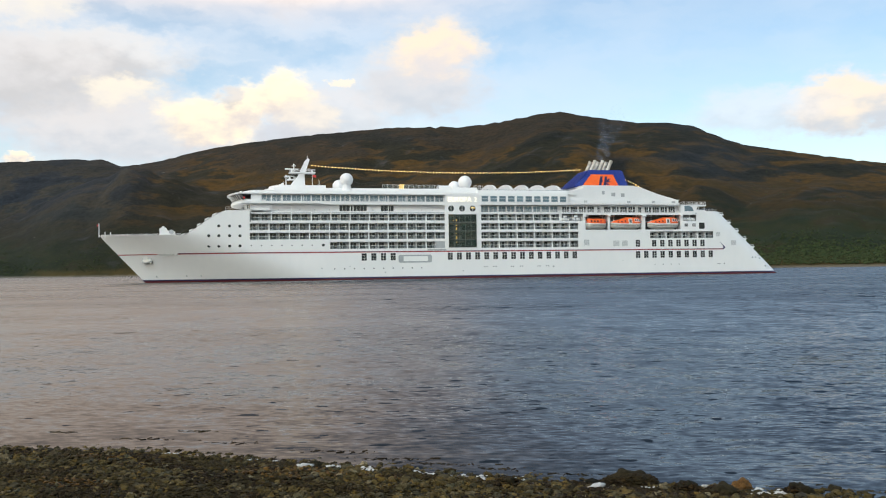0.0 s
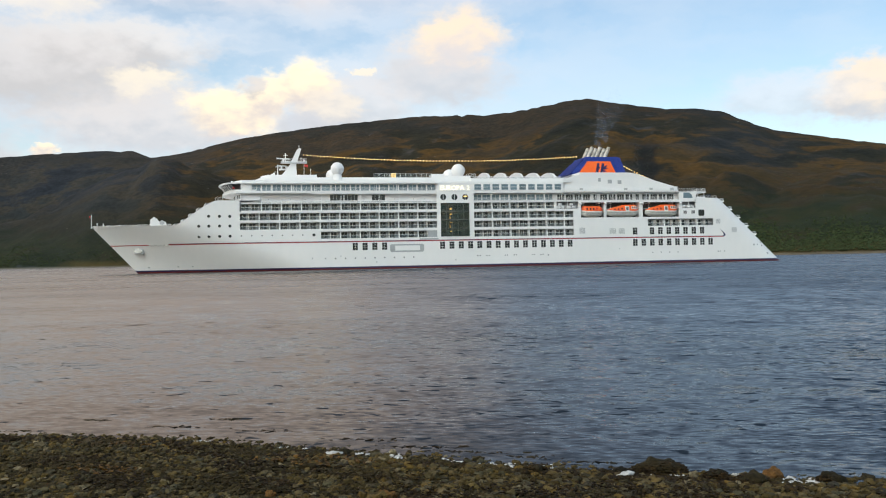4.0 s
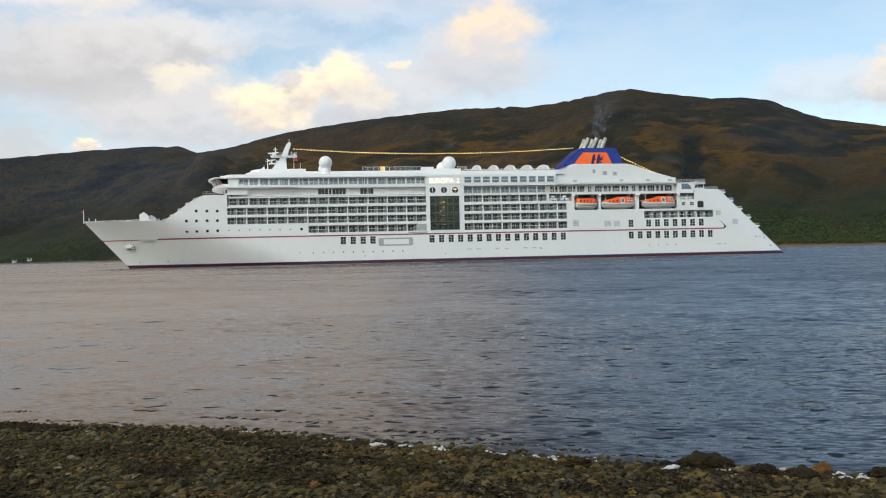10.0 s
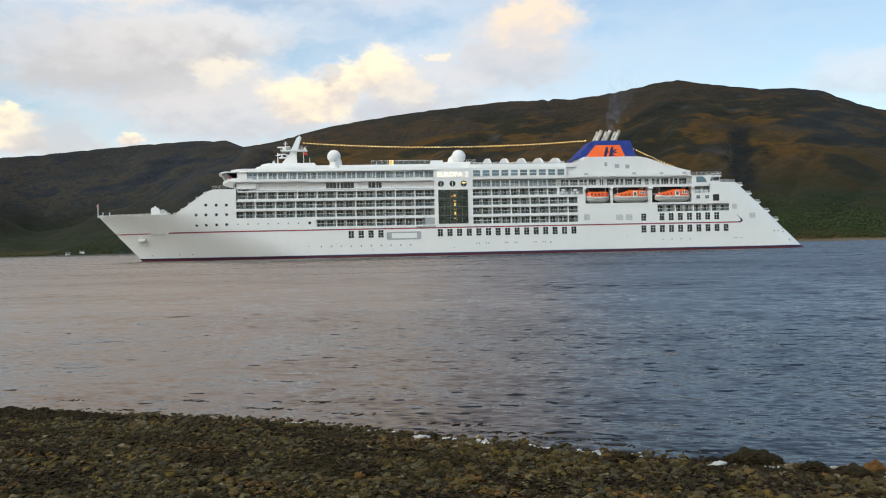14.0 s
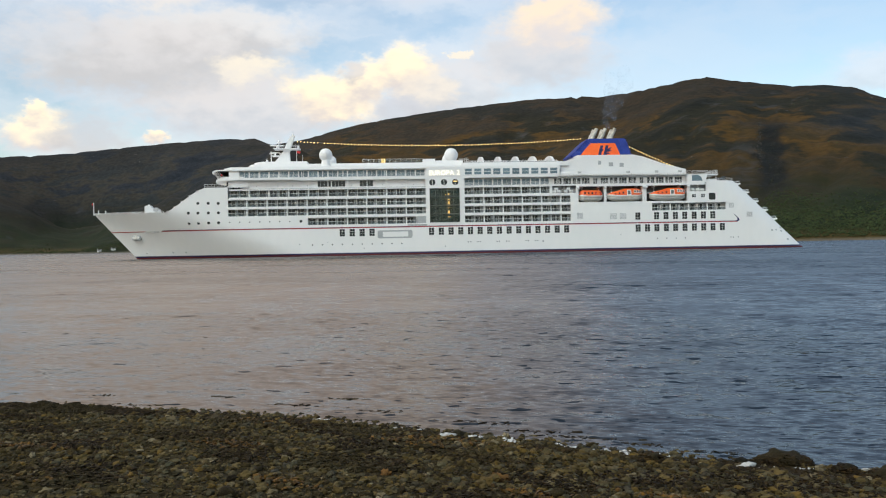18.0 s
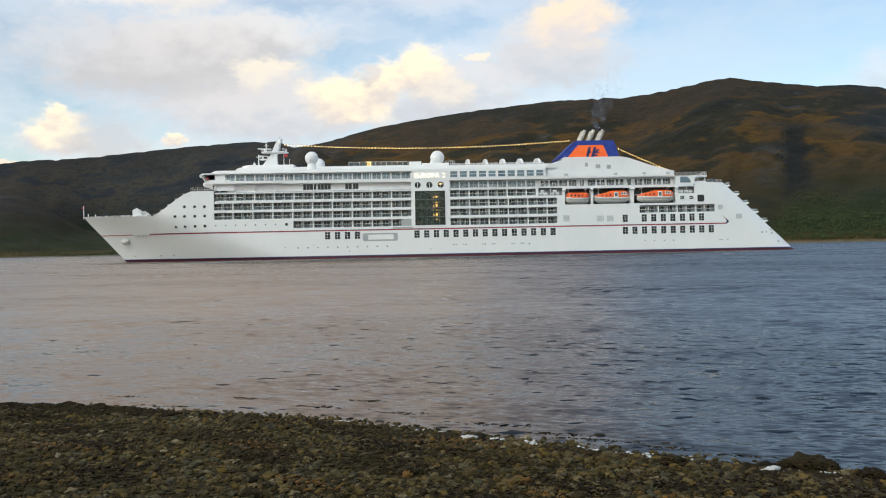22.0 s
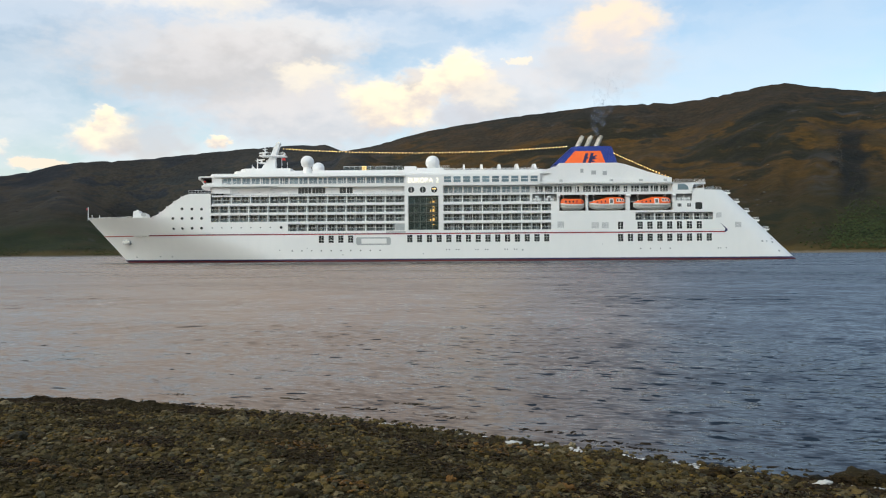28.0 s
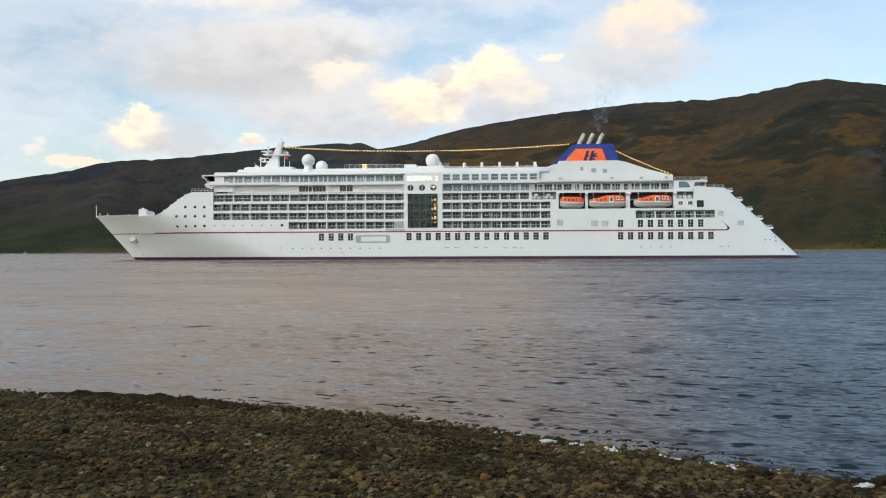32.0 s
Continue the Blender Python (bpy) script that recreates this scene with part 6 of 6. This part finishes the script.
def foam_spot(r):
    x = r.uniform(-4.5, 5)
    if noise.noise((x * 1.7, 0, 0)) < (0.25 if x < -0.6 else -0.12):
        return None
    s = r.randn() * 0.07 + 0.03
    y = shore_y(x) - s / 0.9
    return (x, y, max(0.0, beach_z(x, y)) + 0.02)


scatter("foam", WHITE_STONE, 620, foam_spot, (0.01, 0.04), 0.35, "flecks of white foam at the water's edge", "foam", 35)


# ---- far shore: woods, cottages, a small boat ----
def wood_spot(r):
    az = r.uniform(-42, -16.5) if r.rand() < 0.62 else r.uniform(11, 40)
    patch = noise.noise((az * 0.22, 5, 2)) + 0.45 * ease((-17.5 - az) / 3) + 0.25 * ease((az - 12) / 4) - 0.2
    k = abs(r.randn()) * 0.05 * (1 + 2.0 * max(0, patch)) + 0.006
    if patch + 0.3 * r.randn() < 0.12 or k > 0.2 + 0.08 * patch:
        return None
    x, y, z = hill_point(az, k)
    return (x, y, z + 2.0)


scatter("far_woods", LEAF, 30000, wood_spot, (0.8, 2.0), 0.6, "dark green woodland along the far shore", "trees", 41)


def scrub_spot(r):
    az, k = r.uniform(-42, 40), r.uniform(0.05, 0.85)
    if noise.noise((az * 0.5, k * 9, 8)) < 0.18:
        return None
    x, y, z = hill_point(az, k)
    return (x, y, z)


scatter("hillside_scrub", LEAF, 3500, scrub_spot, (0.8, 2.4), 0.5, "dark scrub and bracken on the hillside", "scrub", 43)


# ravine clumps: trees, coloured dark to paint the ravine's shade too
SHADE_LEAF = stone_material("foliage_with_painted_shade", [(0.0, (0.03, 0.036, 0.034)), (1.0, (0.046, 0.052, 0.046))], 0.8)


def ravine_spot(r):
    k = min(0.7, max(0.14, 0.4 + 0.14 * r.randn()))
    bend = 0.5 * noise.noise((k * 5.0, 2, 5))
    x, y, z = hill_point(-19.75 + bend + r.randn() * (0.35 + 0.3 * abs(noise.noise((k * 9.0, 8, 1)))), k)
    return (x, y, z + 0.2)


scatter("ravine_trees", SHADE_LEAF, 2600, ravine_spot, (0.5, 1.4), 0.45, "dark clumps painting the shade and trees of the steep ravine", "trees", 45, tip=0.6)


def crag_spot(r):
    az, k = r.uniform(-42, 40), r.uniform(0.15, 0.97)
    if noise.noise((az * 0.45 + 20, k * 7, 3)) < 0.2:
        return None
    x, y, z = hill_point(az, k)
    return (x, y, z)


CRAG = stone_material("grey_crag", [(0.0, (0.04, 0.038, 0.036)), (0.7, (0.09, 0.085, 0.08)), (1.0, (0.17, 0.16, 0.15))], 0.8)


def gully_spot(r):
    return hill_point(-19.15 + 0.1 * r.randn(), 0.5 + 0.09 * r.randn())


scatter("gully_rocks", CRAG, 420, gully_spot, (0.5, 1.5), 0.5, "bare grey rock beside the ravine", "rocks", 48)
scatter("crags", CRAG, 1500, crag_spot, (1.0, 4.5), 0.4, "grey rock outcrops on the hillside", "rocks", 47)


def make_cottage():
    house = new("cottage")
    tagged(house, "small white cottage with a dark roof on the far shore", "house", "cottages on the far shore")
    part("wall", box(bmesh.new(), -5, 5, -3, 3, -1, 3.2), WHITE_HOUSE, house)
    bm = bmesh.new()
    slab(bm, [(-3.5, 3.1), (3.5, 3.1), (0, 6.0)], -5.2, 5.2)
    bmesh.ops.rotate(bm, verts=bm.verts[:], matrix=Matrix.Rotation(math.pi / 2, 3, "Z"))
    part("roof", bm, DARK, house, "dark slate roof")
    for x in (-4.3, 4.3):
        part("chimney", box(bmesh.new(), x - 0.5, x + 0.5, -0.5, 0.5, 5.0, 7.0), WHITE_HOUSE, house)
    for x in (-3, 3):
        part("window", box(bmesh.new(), x - 0.6, x + 0.6, -3.08, -2.95, 1.0, 2.3), GLASS, house)
    part("door", box(bmesh.new(), -0.5, 0.5, -3.08, -2.95, -0.2, 2.0), DARK, house)
    return house


cottage = make_cottage()
spots = [(22.7, 0.014, 0.2), (21.9, 0.02, -0.3)]
for k, (az, q, turn) in enumerate(spots):
    x, y, z = hill_point(az, q)
    m = Matrix.Translation((x, y, z)) @ Matrix.Rotation(radians(az) + turn, 4, "Z")
    if k == 0:
        cottage.matrix_basis = m
    else:
        copy_thing(cottage, m)


def make_yacht():
    yacht = new("sailing_yacht")
    tagged(yacht, "small white sailing yacht moored near the far shore", "yacht")
    bm = bmesh.new()
    sheet(bm, [[(x, w * 1.6 * (1 - (abs(x) / 6.2) ** 3), z) for x in np.linspace(-6, 6, 13)] for w, z in ((-1, 1.3), (-0.7, 0.2), (0, -0.5), (0.7, 0.2), (1, 1.3), (0, 1.4), (-1, 1.3))])
    part("hull", bm, BOAT_WHITE, yacht)
    part("cabin", slab(bmesh.new(), [(-2.5, 1.3), (2.5, 1.3), (1.6, 2.3), (-2.2, 2.3)], -1, 1), WHITE_HOUSE, yacht)
    part("mast", tube(bmesh.new(), (0.6, 0, 1.3), (0.6, 0, 12), 0.14, 0.08), WHITE_HOUSE, yacht)
    part("boom", tube(bmesh.new(), (0.6, 0, 3.0), (-4.4, 0, 3.0), 0.3, 0.2), WHITE_HOUSE, yacht, "boom with furled white sail")
    a = radians(33.6)
    yacht.matrix_basis = Matrix.Translation((-math.sin(a) * 2250, math.cos(a) * 2250, 0)) @ Matrix.Rotation(1.2, 4, "Z")


make_yacht()


# ---- smoke above the funnel: thin puffs that rise and drift aft ----
def smoke_material(strength):
    net = Net("thin_exhaust_smoke")
    at = net.coords()
    net.set(Base_Color=(0.42, 0.5, 0.66), Roughness=1.0, Specular_IOR_Level=0.0, Alpha=net.step(net.noise(at, 0.3, 1.0, 0.4), 0.3, 0.85, 0.0, strength))
    return net.mat


SMOKES = [smoke_material(q) for q in (0.11, 0.065, 0.03)]
smoke = new("smoke_plume")
tagged(smoke, "thin bluish exhaust smoke rising from the funnel pipes", "smoke")
puffs = []
for k in range(11):
    s = k / 10
    q = random.Random(k + 3)
    bm = bmesh.new()
    bmesh.ops.create_icosphere(bm, subdivisions=3, radius=1.0)
    for v in bm.verts:
        n = noise.fractal(v.co * 0.9 + Vector((k * 5.1, 0, 0)), 0.8, 2.0, 3)
        v.co *= (0.8 + 1.5 * s) * (1 + 0.4 * n)
        v.co = Vector((v.co.x * 1.1 + 0.25 * v.co.z, v.co.y, v.co.z * 1.7))
    puff = part("puff", bm, SMOKES[0 if k < 4 else 1 if k < 8 else 2], smoke, smooth=True)
    fan = 0.8 + 3.2 * s
    puffs.append((puff, (61.3 - MID - 4.5 * s + fan * (1 if k % 2 else -1) * q.uniform(0.3, 1.0), q.uniform(-1.5, 1.5), 40.4 + 15.0 * s), q.uniform(1.0, 2.2)))


# ---- what moves ----
SHIP_ROWS = [
    (0, 46.62, 284.62, 5.419), (4, 35.49, 283.71, 5.249), (8, 24.43, 282.83, 5.071), (12, 13.42, 281.99, 4.887), (16, 2.44, 281.16, 4.697), (20, -8.52, 280.34, 4.502), (24, -19.47, 279.50, 4.303), (28, -30.44, 278.64, 4.102), (32, -41.44, 277.74, 3.897)
]


def motions():
    sailing = [(t, pose(x, y, 0, 0, 0, 180 + a)) for t, x, y, a in SHIP_ROWS]
    walk(ship, sailing)
    walk(smoke, sailing)
    for puff, (x, y, z), rise in puffs:
        walk(puff, [(t, pose(x - 0.05 * t, y, z + rise * t / 32, 0, 0, 1.2 * t)) for t in (0, 16, 32)])
    for bar, x, z in scanners:
        walk(bar, [(0.5 * k, pose(x, 0, z, 0, 0, 70.0 * k)) for k in range(65)])
    walk(clouds, [(t, pose(0, 0, 0.5 * t, 0, 0, 2.43 * t / 32)) for t in (0, 16, 32)])
    walk(water, [(t, pose(-0.12 * t, -0.35 * t, 0)) for t in (0, 16, 32)])


motions()
